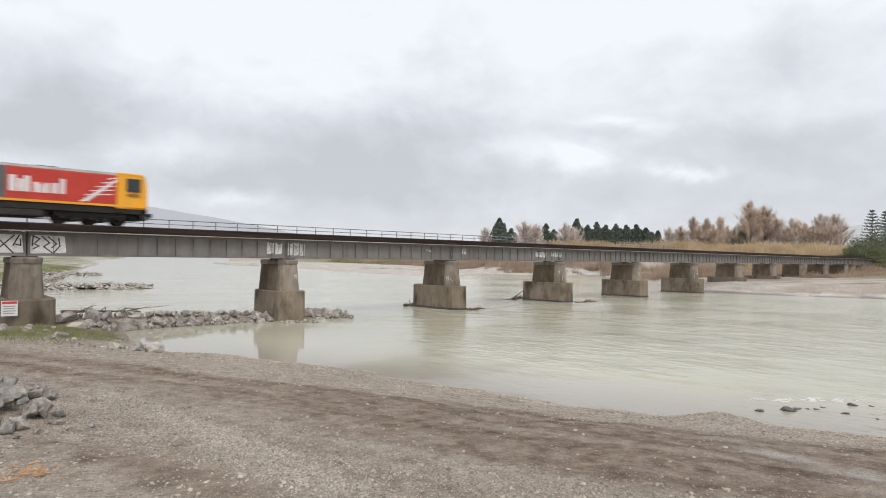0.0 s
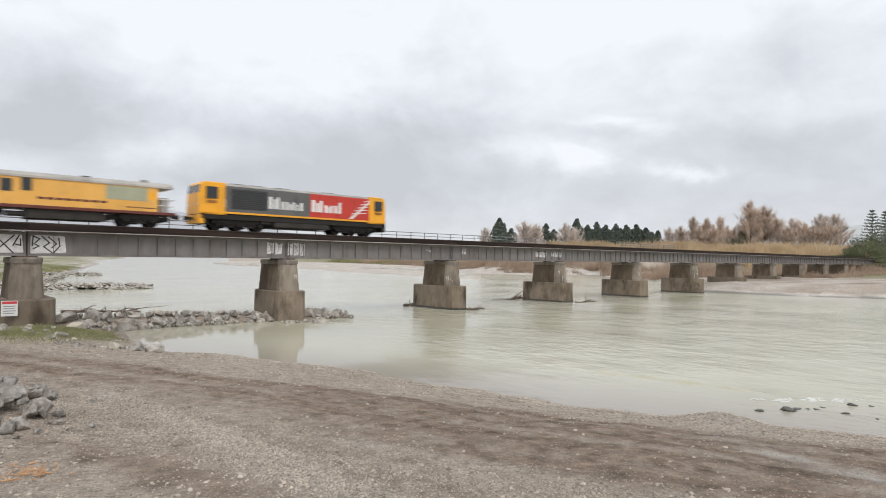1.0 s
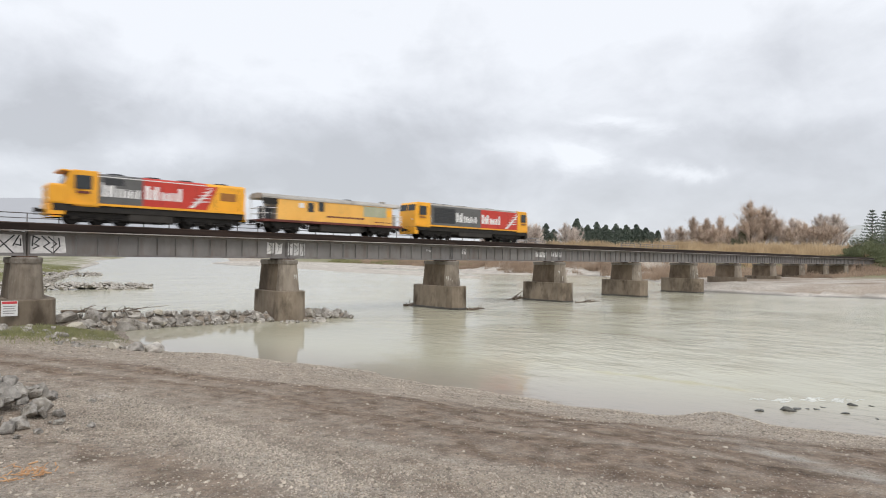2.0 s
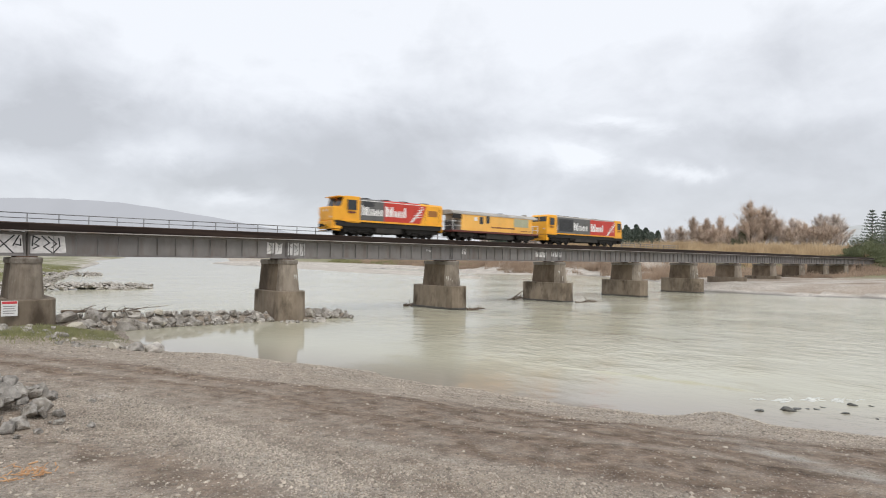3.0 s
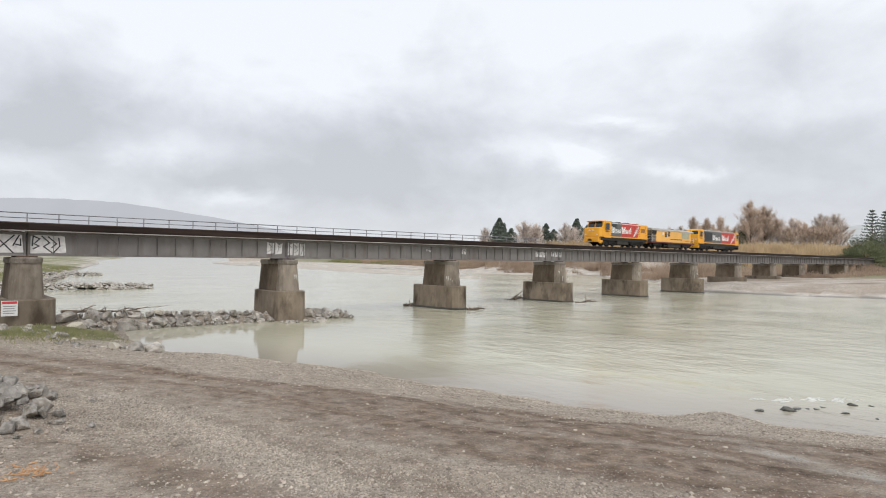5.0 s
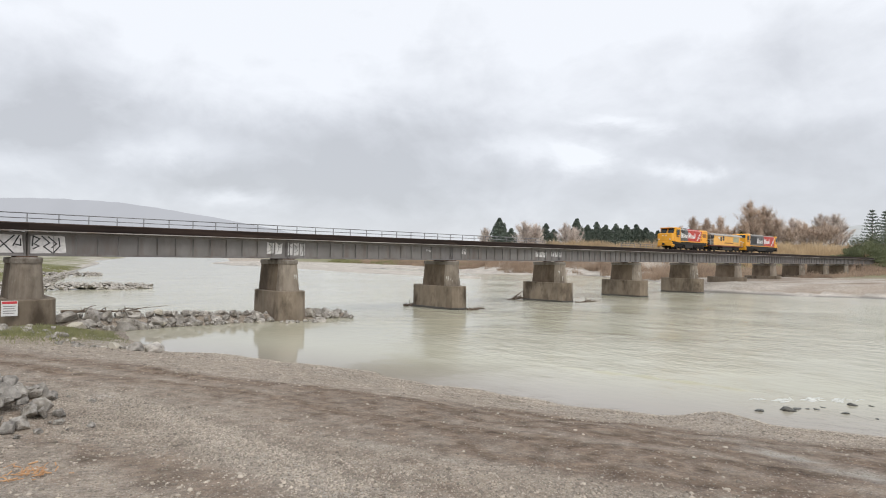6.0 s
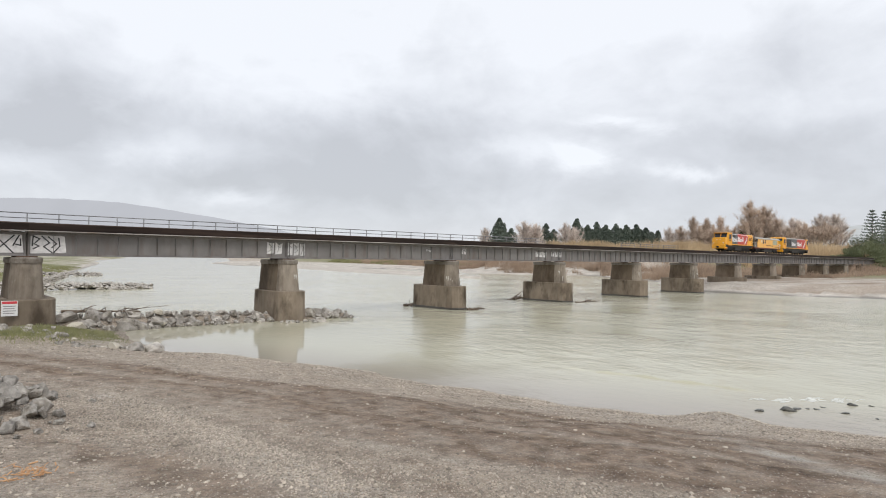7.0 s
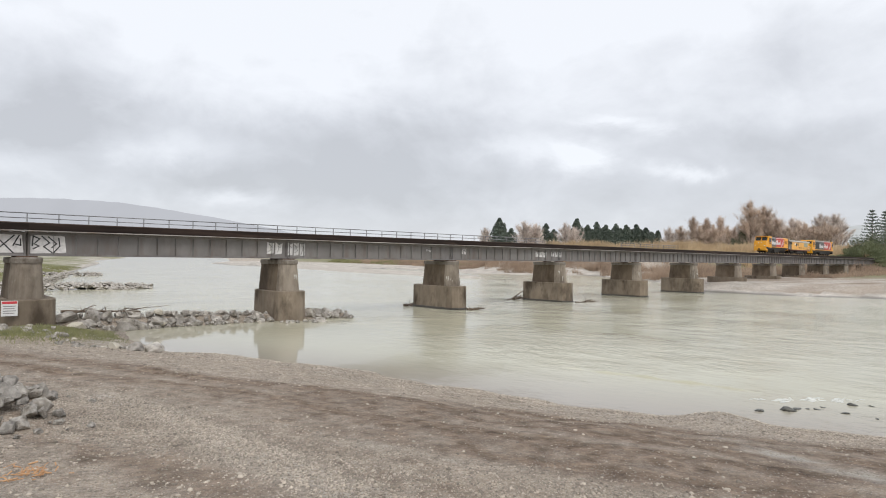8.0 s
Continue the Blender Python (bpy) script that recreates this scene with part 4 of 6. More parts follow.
def build_lead():
    """Twin-cab diesel; origin on the rail under its leading end."""
    p = base_of("diesel_locomotive", BRIDGE @ pose(12.5, AXIS_Y, RAIL_Z), "twin-cab diesel locomotive in red, grey and yellow on the bridge", "locomotive")
    Ln, HW = 17.4, 1.37
    # frame and sill
    part("underframe", box(fresh(), -Ln + 0.15, -0.15, -1.25, 1.25, 0.66, 1.14, 0.03), M_UNDER, p)
    part("sill_stripe", box(box(fresh(), -Ln + 0.1, -0.1, -HW, -HW + 0.12, 1.12, 1.26), -Ln + 0.1, -0.1, HW - 0.12, HW, 1.12, 1.26), M_YELLOW, p, "yellow sill stripe")
    # engine room
    hood_hw = HW - 0.03
    for name, a, b_, mt, lab in (("grey_flank", -Ln + 2.0, -8.1, M_GREY, "mid-grey engine room panels"), ("red_flank", -8.1, -1.9, M_RED, "bright red engine room panels")):
        part(name, extrude_x(fresh(), roof_outline(hood_hw, 1.14, 3.20, 3.40), a, b_), mt, p, lab)
    part("roof", extrude_x(fresh(), [(-1.28, 3.26), (1.28, 3.26), (1.16, 3.44), (0.6, 3.50), (-0.6, 3.50), (-1.16, 3.44)], -Ln + 2.05, -1.95), M_ROOF, p, "dusty grey roof")
    for x in (-14.2, -12.6, -10.4, -6.0):
        b = box(fresh(), x - 0.6, x + 0.6, -0.75, 0.75, 3.48, 3.53, 0.015)
        part("roof_fan", b, M_DARK, p)
    for sy in (-1, 1):
        y = sy * (hood_hw + 0.008)
        part("louvre_panel", box(fresh(), -14.95, -12.0, y - 0.012, y + 0.012, 1.50, 3.05, 0.01), M_DARK, p, "charcoal radiator louvre panel")
        me = mesh_of("louvre_slat", box(fresh(), -1.4, 1.4, -0.012, 0.012, -0.02, 0.02), M_DARK)
        for k in range(10):
            piece("louvre_slat", me, p, pose(-13.47, y + sy * 0.018, 1.62 + k * 0.145, sy * -25))
        for k, x in enumerate((-15.25, -11.2, -9.4, -7.2, -5.4, -3.6)):
            part("door_seam", box(fresh(), x - 0.012, x + 0.012, y - 0.004, y + 0.004, 1.35, 3.1), M_UNDER, p)
        part("door_handle", rod(fresh(), (-15.4, y + sy * 0.04, 1.6), (-15.4, y + sy * 0.04, 2.2), 0.02, seg=6), M_WHITE, p)
        y2 = sy * (hood_hw + 0.012)
        blocks(p, -11.85, 1.72, y2, [(0, 0.30, 0.98), (0.44, 0.22, 0.80), (0.72, 0.20, 0.98), (1.12, 0.24, 0.66), (1.52, 0.20, 0.66), (1.86, 0.18, 0.50), (2.14, 0.20, 0.66), (2.48, 0.16, 0.50), (2.82, 0.24, 0.66)], "wordmark_block", M_WHITE, "white wordmark blocks on grey")
        blocks(p, -7.95, 1.72, y2, [(0, 0.34, 1.0), (0.46, 0.24, 0.78), (0.78, 0.28, 1.0), (1.28, 0.26, 0.64), (1.60, 0.16, 0.52), (1.82, 0.28, 0.64), (2.26, 0.26, 0.66), (2.68, 0.26, 0.98)], "wordmark_block", M_WHITE, "white wordmark blocks on red")
        slashes(p, -3.9, 1.75, y2, 2.1, 1.15, 5, M_WHITE)
    # cabs
    for way, xo in ((1, 0.0), (-1, -Ln)):
        def fx(v):
            return xo - way * v
        out = [(fx(0.0), 1.0), (fx(0.0), 2.10), (fx(0.03), 2.60), (fx(0.16), 3.28), (fx(0.40), 3.47), (fx(2.0), 3.47), (fx(2.0), 1.0)]
        b = extrude_y(fresh(), out, -HW, HW)
        bmesh.ops.bevel(b, geom=[e for e in b.edges if abs(e.verts[0].co.y - e.verts[1].co.y) < 0.01], offset=0.09, segments=3, affect="EDGES", profile=0.6)
        for v in b.verts:
            v.co.y *= 1 - 0.10 * max(0.0, 1 - abs(v.co.x - xo) / 0.55)
        part("cab", b, M_YELLOW, p, "bright yellow driver's cab")
        for sy in (-1, 1):
            a, c = sorted((fx(0.55), fx(1.35)))
            window(p, a, c, 2.25, 3.05, sy * HW, M_DARK)
            part("number_panel", box(fresh(), a, c, sy * (HW + 0.001) - 0.008, sy * (HW + 0.001) + 0.008, 1.88, 2.06), M_VENT, p, "orange-brown plain number panel")
            part("cab_door", box(fresh(), *sorted((fx(1.5), fx(1.95))), sy * HW - 0.01, sy * HW + 0.012, 1.2, 3.1, 0.008), M_YELLOW, p)
        # raked windscreen between nose and roof
        for ya, yb in ((-1.16, -0.06), (0.06, 1.16)):
            b = fresh()
            o = 0.02
            q = [(fx(0.034 - o), 2.62), (fx(0.15 - o), 3.22), (fx(0.15 + 0.05), 3.22), (fx(0.034 + 0.05), 2.62)]
            extrude_y(b, q, ya, yb)
            part("windscreen", b, M_GLASS, p, "dark raked windscreen")
        lamp_pair(p, fx(0.0), way, 1.75, 0.85)
        b = box(fresh(), *sorted((fx(0.02), fx(0.45))), -1.25, 1.25, 0.28, 0.98, 0.05)
        part("snow_plough", b, M_UNDER if way > 0 else M_YELLOW, p, "headstock and pilot")
        for sy in (-1.28, 1.28):
            for zz in (0.45, 0.78):
                    part("cab_step", box(fresh(), *sorted((fx(1.55), fx(2.0))), sy - 0.1, sy + 0.06, zz, zz + 0.05), M_UNDER, p)
        coupler(p, fx(0.0), way)
    # tank and running gear
    b = box(fresh(), -11.3, -6.1, -1.22, 1.22, 0.36, 0.88, 0.10)
    part("fuel_tank", b, M_TANK, p, "dusty black fuel tank")
    part("air_reservoir", rod(fresh(), (-11.5, -1.0, 0.72), (-12.4, -1.0, 0.72), 0.16, seg=12), M_TANK, p)
    bogie(p, -3.35, 3, 1.72)
    bogie(p, -Ln + 3.35, 3, 1.72)
    return p


def build_wagon():
    """Yellow works carriage with open end porches; origin under its leading end."""
    p = base_of("works_carriage", BRIDGE @ pose(-6.0, AXIS_Y, RAIL_Z), "faded yellow works carriage with grey roof and open end porches", "railway carriage")
    Ln, HW = 14.5, 1.28
    b0, b1 = -13.15, -1.35
    part("body", box(fresh(), b0, b1, -HW, HW, 0.90, 2.66, 0.02), M_CREAM_YELLOW, p, "faded yellow panelled body")
    part("roof", extrude_x(fresh(), [(-HW - 0.06, 2.62), (HW + 0.06, 2.62), (HW + 0.04, 2.76), (HW * 0.8, 2.97), (HW * 0.4, 3.06), (-HW * 0.4, 3.06), (-HW * 0.8, 2.97), (-HW - 0.04, 2.76)], -Ln + 0.05, -0.35), M_ROOF, p, "dusty grey roof over the porches")
    part("sill", box(fresh(), -Ln + 0.1, -0.1, -HW - 0.02, HW + 0.02, 0.72, 0.92, 0.02), M_MAROON, p, "maroon sill beam")
    for k in range(9):
        x = b0 + (b1 - b0) * (k + 0.5) / 9
        for sy in (-1, 1):
            part("panel_seam", box(fresh(), x - 0.01, x + 0.01, sy * HW - 0.005, sy * HW + 0.005, 0.95, 2.6), M_CREAM_YELLOW, p)
    for sy in (-1, 1):
        y = sy * HW
        for a, c, z0, z1 in ((-10.35, -9.85, 1.75, 2.42), (-9.30, -8.85, 1.85, 2.55)):
            window(p, a, c, z0, z1, y, M_DARK)
        part("vent_panel", box(fresh(), -4.65, -2.05, y - 0.012, y + 0.015, 1.62, 2.56, 0.01), M_GREEN_PANEL, p, "sage green canvas panel")
        me = mesh_of("panel_rib", box(fresh(), -0.015, 0.015, -0.012, 0.012, 1.64, 2.54), M_ROOF)
        for k in range(5):
            piece("panel_rib", me, p, pose(-4.35 + 0.5 * k, y + sy * 0.014, 0))
        part("notice_plate", box(fresh(), -1.98, -1.50, y - 0.01, y + 0.012, 1.75, 2.3), M_YELLOW, p, "orange notice plate")
        part("notice_plate", box(fresh(), -11.2, -10.75, y - 0.01, y + 0.012, 2.0, 2.4), M_WHITE, p, "small white plate")
        blocks(p, -8.5, 1.32, y + sy * 0.004, [(0.5 * k, 0.42, 0.15) for k in range(8)], "lettering_bar", M_MAROON, "row of dark unreadable lettering")
        blocks(p, -3.4, 1.12, y + sy * 0.004, [(0.4 * k, 0.32, 0.08) for k in range(5)], "lettering_bar", M_MAROON, "row of dark unreadable lettering")
    part("roof_vent", box(fresh(), -5.9, -5.4, -0.3, 0.3, 3.04, 3.16, 0.03), M_DARK, p)
    part("roof_vent", box(fresh(), -2.35, -1.9, -0.9, -0.5, 2.98, 3.18, 0.03), M_ROOF, p)
    # porches: end rails, posts and equipment
    for x0, x1, end in ((-Ln + 0.1, b0, -1), (b1, -0.1, 1)):
        edge = x0 if end < 0 else x1
        for sy in (-1.2, 1.2):
            part("porch_post", rod(fresh(), (edge + (-end) * 0.08, sy, 0.9), (edge + (-end) * 0.08, sy, 2.64 if end < 0 else 1.95), 0.035, seg=6), M_WHITE, p)
            part("porch_rail", rod(rod(fresh(), (x0, sy, 1.85), (x1, sy, 1.85), 0.025, seg=6), (x0, sy, 1.4), (x1, sy, 1.4), 0.02, seg=6), M_WHITE, p)
        part("end_rail", rod(rod(fresh(), (edge - end * 0.08, -1.2, 1.85), (edge - end * 0.08, 1.2, 1.85), 0.025, seg=6), (edge - end * 0.08, -1.2, 1.4), (edge - end * 0.08, 1.2, 1.4), 0.02, seg=6), M_WHITE, p)
        part("porch_cabinet", box(fresh(), x0 + 0.35, x1 - 0.35, -0.7, 0.4, 0.92, 2.0, 0.03), M_DARK if end < 0 else M_ROOF, p, "dark equipment cabinet" if end < 0 else "pale grey cabinet")
        part("end_wall", box(fresh(), (b0 if end < 0 else b1) - 0.02, (b0 if end < 0 else b1) + 0.02, -1.2, 1.2, 0.95, 2.6), M_ROOF, p, "pale end wall")
        coupler(p, x0 if end < 0 else x1, end)
    part("valance", box(fresh(), -Ln + 0.05, b0, -HW - 0.05, -HW + 0.0, 2.12, 2.66), M_UNDER, p, "dark porch valance")
    # underframe gear
    part("truss", box(fresh(), -9.0, -4.6, -1.08, 1.08, 0.24, 0.88, 0.04), M_TANK, p, "dark equipment box under the floor")
    part("air_reservoir", rod(fresh(), (-9.2, -0.9, 0.5), (-10.1, -0.9, 0.5), 0.17, seg=10), M_TANK, p)
    bogie(p, -2.4, 2, 1.75)
    bogie(p, -Ln + 2.4, 2, 1.75)
    return p


def build_trail():
    """Single-cab hood diesel running backwards; its nose looks back along the bridge."""
    p = base_of("hood_locomotive", BRIDGE @ pose(-22.0, AXIS_Y, RAIL_Z), "single-cab diesel locomotive with yellow nose and red hood", "locomotive")
    Ln, HW = 13.0, 1.37
    part("underframe", box(fresh(), -Ln + 0.2, -0.1, -1.25, 1.25, 0.66, 1.14, 0.03), M_UNDER, p)
    part("sill_stripe", box(box(fresh(), -Ln + 0.9, 0.0, -HW, -HW + 0.12, 1.12, 1.27), -Ln + 0.9, 0.0, HW - 0.12, HW, 1.12, 1.27), M_YELLOW, p, "yellow sill stripe")
    hw = HW - 0.06
    for name, a, b_, mt, lab in (("grey_flank", -10.2, -7.45, M_GREY, "mid-grey hood panels"), ("red_flank", -7.45, -3.0, M_RED, "bright red hood panels"), ("yellow_flank", -3.0, -0.05, M_YELLOW, "bright yellow hood end")):
        b = extrude_x(fresh(), roof_outline(hw, 1.14, 3.10, 3.34), a, b_)
        part(name, b, mt, p, lab)
    for sy in (-1, 1):
        y = sy * (hw + 0.010)
        # red field runs out in a slant over the yellow end
        b = extrude_y(fresh(), [(-3.05, 1.30), (-2.99, 1.30), (-2.2, 3.05), (-3.05, 3.05)], y - 0.008, y + 0.006)
        part("red_slant", b, M_RED, p)
        slashes(p, -4.1, 1.75, y + sy * 0.004, 1.6, 1.05, 5, M_WHITE)
        blocks(p, -7.3, 1.75, y, [(0, 0.28, 0.95), (0.38, 0.20, 0.72), (0.64, 0.24, 0.95), (1.05, 0.22, 0.60), (1.34, 0.14, 0.48), (1.54, 0.22, 0.60), (1.90, 0.22, 0.60), (2.24, 0.22, 0.95)], "wordmark_block", M_WHITE, "white wordmark blocks on red")
        blocks(p, -10.0, 1.75, y, [(0, 0.24, 0.95), (0.34, 0.18, 0.74), (0.56, 0.18, 0.95), (0.88, 0.2, 0.60), (1.20, 0.16, 0.60), (1.44, 0.14, 0.46), (1.66, 0.16, 0.60), (1.90, 0.12, 0.46), (2.14, 0.2, 0.60)], "wordmark_block", M_WHITE, "white wordmark blocks on grey")
        part("louvre_panel", box(fresh(), -9.9, -8.7, y - 0.01, y + 0.006, 2.55, 3.0), M_DARK, p, "charcoal louvre")
        part("louvre_panel", box(fresh(), -2.0, -0.75, y - 0.01, y + 0.016, 2.05, 2.65, 0.01), M_VENT, p, "orange-brown radiator opening")
        for x in (-8.6, -6.2, -5.0, -3.8, -2.4, -0.5):
            part("door_seam", box(fresh(), x - 0.01, x + 0.01, y - 0.004, y + 0.004, 1.35, 3.0), M_UNDER, p)
        part("white_cantrail", box(fresh(), -10.2, -3.0, sy * (hw - 0.02) - 0.03, sy * (hw - 0.02) + 0.03, 3.06, 3.12), M_WHITE, p, "thin white cantrail line")
    for x in (-8.9, -6.5, -4.2, -1.5):
        part("roof_fan", rod(fresh(), (x, 0, 3.30), (x, 0, 3.44), 0.55, seg=20), M_DARK, p)
    # cab and short nose
    out = [(-Ln + 0.85, 1.0), (-Ln + 0.85, 2.42), (-Ln + 1.15, 3.30), (-Ln + 1.35, 3.40), (-10.2, 3.40), (-10.2, 1.0)]
    b = extrude_y(fresh(), out, -HW, HW)
    bmesh.ops.bevel(b, geom=[e for e in b.edges if abs(e.verts[0].co.y - e.verts[1].co.y) < 0.01], offset=0.08, segments=3, affect="EDGES", profile=0.6)
    for v in b.verts:
        v.co.y *= 1 - 0.13 * max(0.0, 1 - (v.co.x + Ln - 0.85) / 0.6)
    part("cab", b, M_YELLOW, p, "bright yellow driver's cab")
    part("nose", box(fresh(), -Ln, -Ln + 1.0, -1.2, 1.2, 1.1, 2.42, 0.13), M_YELLOW, p, "bright yellow short nose")
    part("cab_visor", box(fresh(), -Ln + 0.62, -Ln + 1.2, -1.15, 1.15, 3.28, 3.37, 0.02), M_YELLOW, p)
    for ya, yb in ((-1.10, -0.08), (0.08, 1.10)):
        b = extrude_y(fresh(), [(-Ln + 0.84, 2.50), (-Ln + 1.09, 3.24), (-Ln + 1.17, 3.24), (-Ln + 0.92, 2.50)], ya, yb)
        part("windscreen", b, M_GLASS, p, "dark raked windscreen")
    for sy in (-1, 1):
        window(p, -11.55, -10.65, 2.20, 3.0, sy * HW, M_DARK)
        part("number_panel", box(fresh(), -11.5, -10.7, sy * HW - 0.008, sy * HW + 0.009, 1.86, 2.02), M_MAROON, p, "dark plain number panel")
        part("nose_step", box(box(fresh(), -Ln + 0.1, -Ln + 0.9, sy * 1.16 - 0.08, sy * 1.16 + 0.08, 0.42, 0.98, 0.02), -Ln + 0.1, -Ln + 0.7, sy * 1.16 - 0.1, sy * 1.16 + 0.1, 0.25, 0.34), M_YELLOW, p, "yellow corner steps")
    lamp_pair(p, -Ln, -1, 2.05, 0.28)
    lamp_pair(p, -Ln, -1, 1.45, 0.9)
    part("headstock", box(fresh(), -Ln - 0.05, -Ln + 0.3, -1.15, 1.15, 0.40, 1.12, 0.05), M_YELLOW, p, "yellow headstock and pilot")
    part("end_marker", box(fresh(), -0.06, 0.03, -1.25, 1.25, 0.55, 1.12, 0.02), M_YELLOW, p, "yellow headstock")
    coupler(p, -Ln, -1)
    coupler(p, 0.0, 1)
    b = box(fresh(), -8.3, -5.3, -1.2, 1.2, 0.28, 0.88, 0.08)
    part("fuel_tank", b, M_TANK, p, "dusty black fuel tank")
    bogie(p, -2.6, 3, 1.5)
    bogie(p, -Ln + 3.0, 3, 1.5)
    return p


lead, wagon, trail = build_lead(), build_wagon(), build_trail()
# bodies ride on their springs above the running gear
for vehicle in (lead, wagon, trail):
    for o in vehicle.children:
        if o.name.split(".")[0] not in ("wheelset", "bogie_frame", "coupler", "fuel_tank", "air_reservoir", "truss"):
            o.matrix_basis = Matrix.Translation((0, 0, 0.15)) @ o.matrix_basis


# ---- deck timbers of the bridge ----
def build_transoms():
    spans = [o for o in scene.objects if o.name.startswith("bridge_span")]
    for sp in spans:
        sp["length"] = FIRST_SPAN if abs(sp.matrix_basis.translation.x - PIER_START) < 0.1 else SPAN
    me = mesh_of("transom", box(fresh(), -0.125, 0.125, -1.5, 1.5, 6.60, 7.055, 0.0), M_TIMBER)
    for sp in spans:
        step = sp["length"] / 28
        del sp["length"]
        if sp.matrix_basis.translation.x < PIER_START + 9.5 * SPAN and sp.matrix_basis.translation.x > -20:
            for k in range(28):
                piece("transom", me, sp, pose((k + 0.5) * step, 0, 0))
        else:
            b = fresh()
            for k in range(28):
                box(b, (k + 0.5) * step - 0.125, (k + 0.5) * step + 0.125, -1.5, 1.5, 6.60, 7.055)
            tagged(part("transoms", b, M_TIMBER, sp), kind="stuff")
        part("walkway_board", box(fresh(), 0, step * 28, 1.30, 1.68, 7.056, 7.096), M_TIMBER, sp)
        part("walkway_board", box(fresh(), 0, step * 28, -0.30, 0.30, 7.057, 7.09), M_TIMBER, sp)


build_transoms()


# ---- marks on the girders ----
def stroke(bm, pts, y, w):
    """A painted line of short straight strokes on the girder web."""
    for (xa, za), (xb, zb) in zip(pts, pts[1:]):
        d = Vector((xb - xa, zb - za)).normalized() * w / 2
        n = Vector((-d.y, d.x))
        extrude_y(bm, [(xa - d.x + n.x, za - d.y + n.y), (xb + d.x + n.x, zb + d.y + n.y), (xb + d.x - n.x, zb + d.y - n.y), (xa - d.x - n.x, za - d.y - n.y)], y - 0.004, y)


def build_graffiti():
    rs = random.Random(4)
    y = AXIS_Y + NEAR - 0.034
    lo, hi = GIRDER_BOTTOM + 0.16, GIRDER_TOP - 0.17
    # sprayed white field with black zigzags beside the first pier
    g = base_of("graffiti", BRIDGE.copy(), "white and black spray-painted zigzag graffiti on the girder", "graffiti")
    for x0, x1 in ((2.9, 5.15), (5.6, 7.45)):
        b = fresh()
        top = [(x1 - (x1 - x0) * k / 7, hi - 0.10 * rs.random()) for k in range(8)]
        extrude_y(b, [(x0, lo), (x1 + 0.1, lo + 0.05)] + top, y + 0.002, y + 0.008)
        part("white_field", b, M_SPRAY_WHITE, g)
    mid = (lo + hi) / 2
    for pts in ([(3.75, lo + 0.05), (4.75, hi - 0.08)], [(3.8, hi - 0.1), (4.7, lo + 0.05)], [(4.72, mid - 0.1), (5.0, hi - 0.08)], [(4.75, mid), (5.1, mid - 0.1), (5.08, hi - 0.3)], [(2.95, lo + 0.1), (3.4, hi - 0.1), (3.5, mid)],
                [(5.7, lo + 0.5), (5.74, hi - 0.08), (6.08, hi - 0.25), (5.86, mid + 0.1)], [(5.8, mid + 0.02), (6.05, mid - 0.12), (5.76, lo + 0.3)], [(6.2, hi - 0.08), (6.62, mid + 0.1), (6.3, mid - 0.15), (6.75, lo + 0.08)], [(6.55, hi - 0.12), (7.0, mid + 0.05), (6.75, lo + 0.4)], [(6.85, lo + 0.06), (7.18, mid - 0.1), (7.12, hi - 0.2)]):
        b = fresh()
        stroke(b, pts, y - 0.001, 0.075)
        part("black_line", b, M_SPRAY_BLACK, g)
    # smaller blocked-in tags over the other piers
    for start, n, w, z0, z1 in ((21.5, 2, 0.74, lo + 0.1, hi + 0.02), (23.36, 3, 0.56, lo + 0.05, hi + 0.02), (38.7, 2, 0.35, lo + 0.6, hi - 0.2), (43.6, 2, 0.4, lo + 0.5, hi), (56.2, 3, 0.75, lo + 0.3, hi - 0.15), (59.3, 3, 0.75, lo + 0.35, hi - 0.1)):
        g = base_of("graffiti", BRIDGE.copy(), "white spray-painted blocks on the grey girder web", "graffiti", "spray tags")
        b = fresh()
        for k in range(n):
            xx = start + k * w
            zz = z0 + rs.uniform(0, 0.12)
            extrude_y(b, [(xx, zz), (xx + w * 0.78, zz + rs.uniform(-0.03, 0.08)), (xx + w * 0.86, z1 - rs.uniform(0, 0.12)), (xx + w * 0.45, z1 - rs.uniform(0.1, 0.3)), (xx + 0.02, z1 - rs.uniform(0, 0.1))], y + 0.002, y + 0.008)
        part("paint", b, M_SPRAY_WHITE, g)
        for k in range(n):
            b = fresh()
            xx = start + k * w + w * 0.2
            stroke(b, [(xx + rs.uniform(-0.1, 0.1), z0 + rs.uniform(0.1, 0.4)), (xx + w * rs.uniform(0.1, 0.5), (z0 + z1) / 2 + rs.uniform(-0.15, 0.15)), (xx + rs.uniform(-0.08, 0.2), z1 - rs.uniform(0.15, 0.4)), (xx + w * 0.4, z1 - rs.uniform(0.3, 0.5))], y - 0.001, 0.04)
            part("outline", b, M_STEEL, g)


build_graffiti()


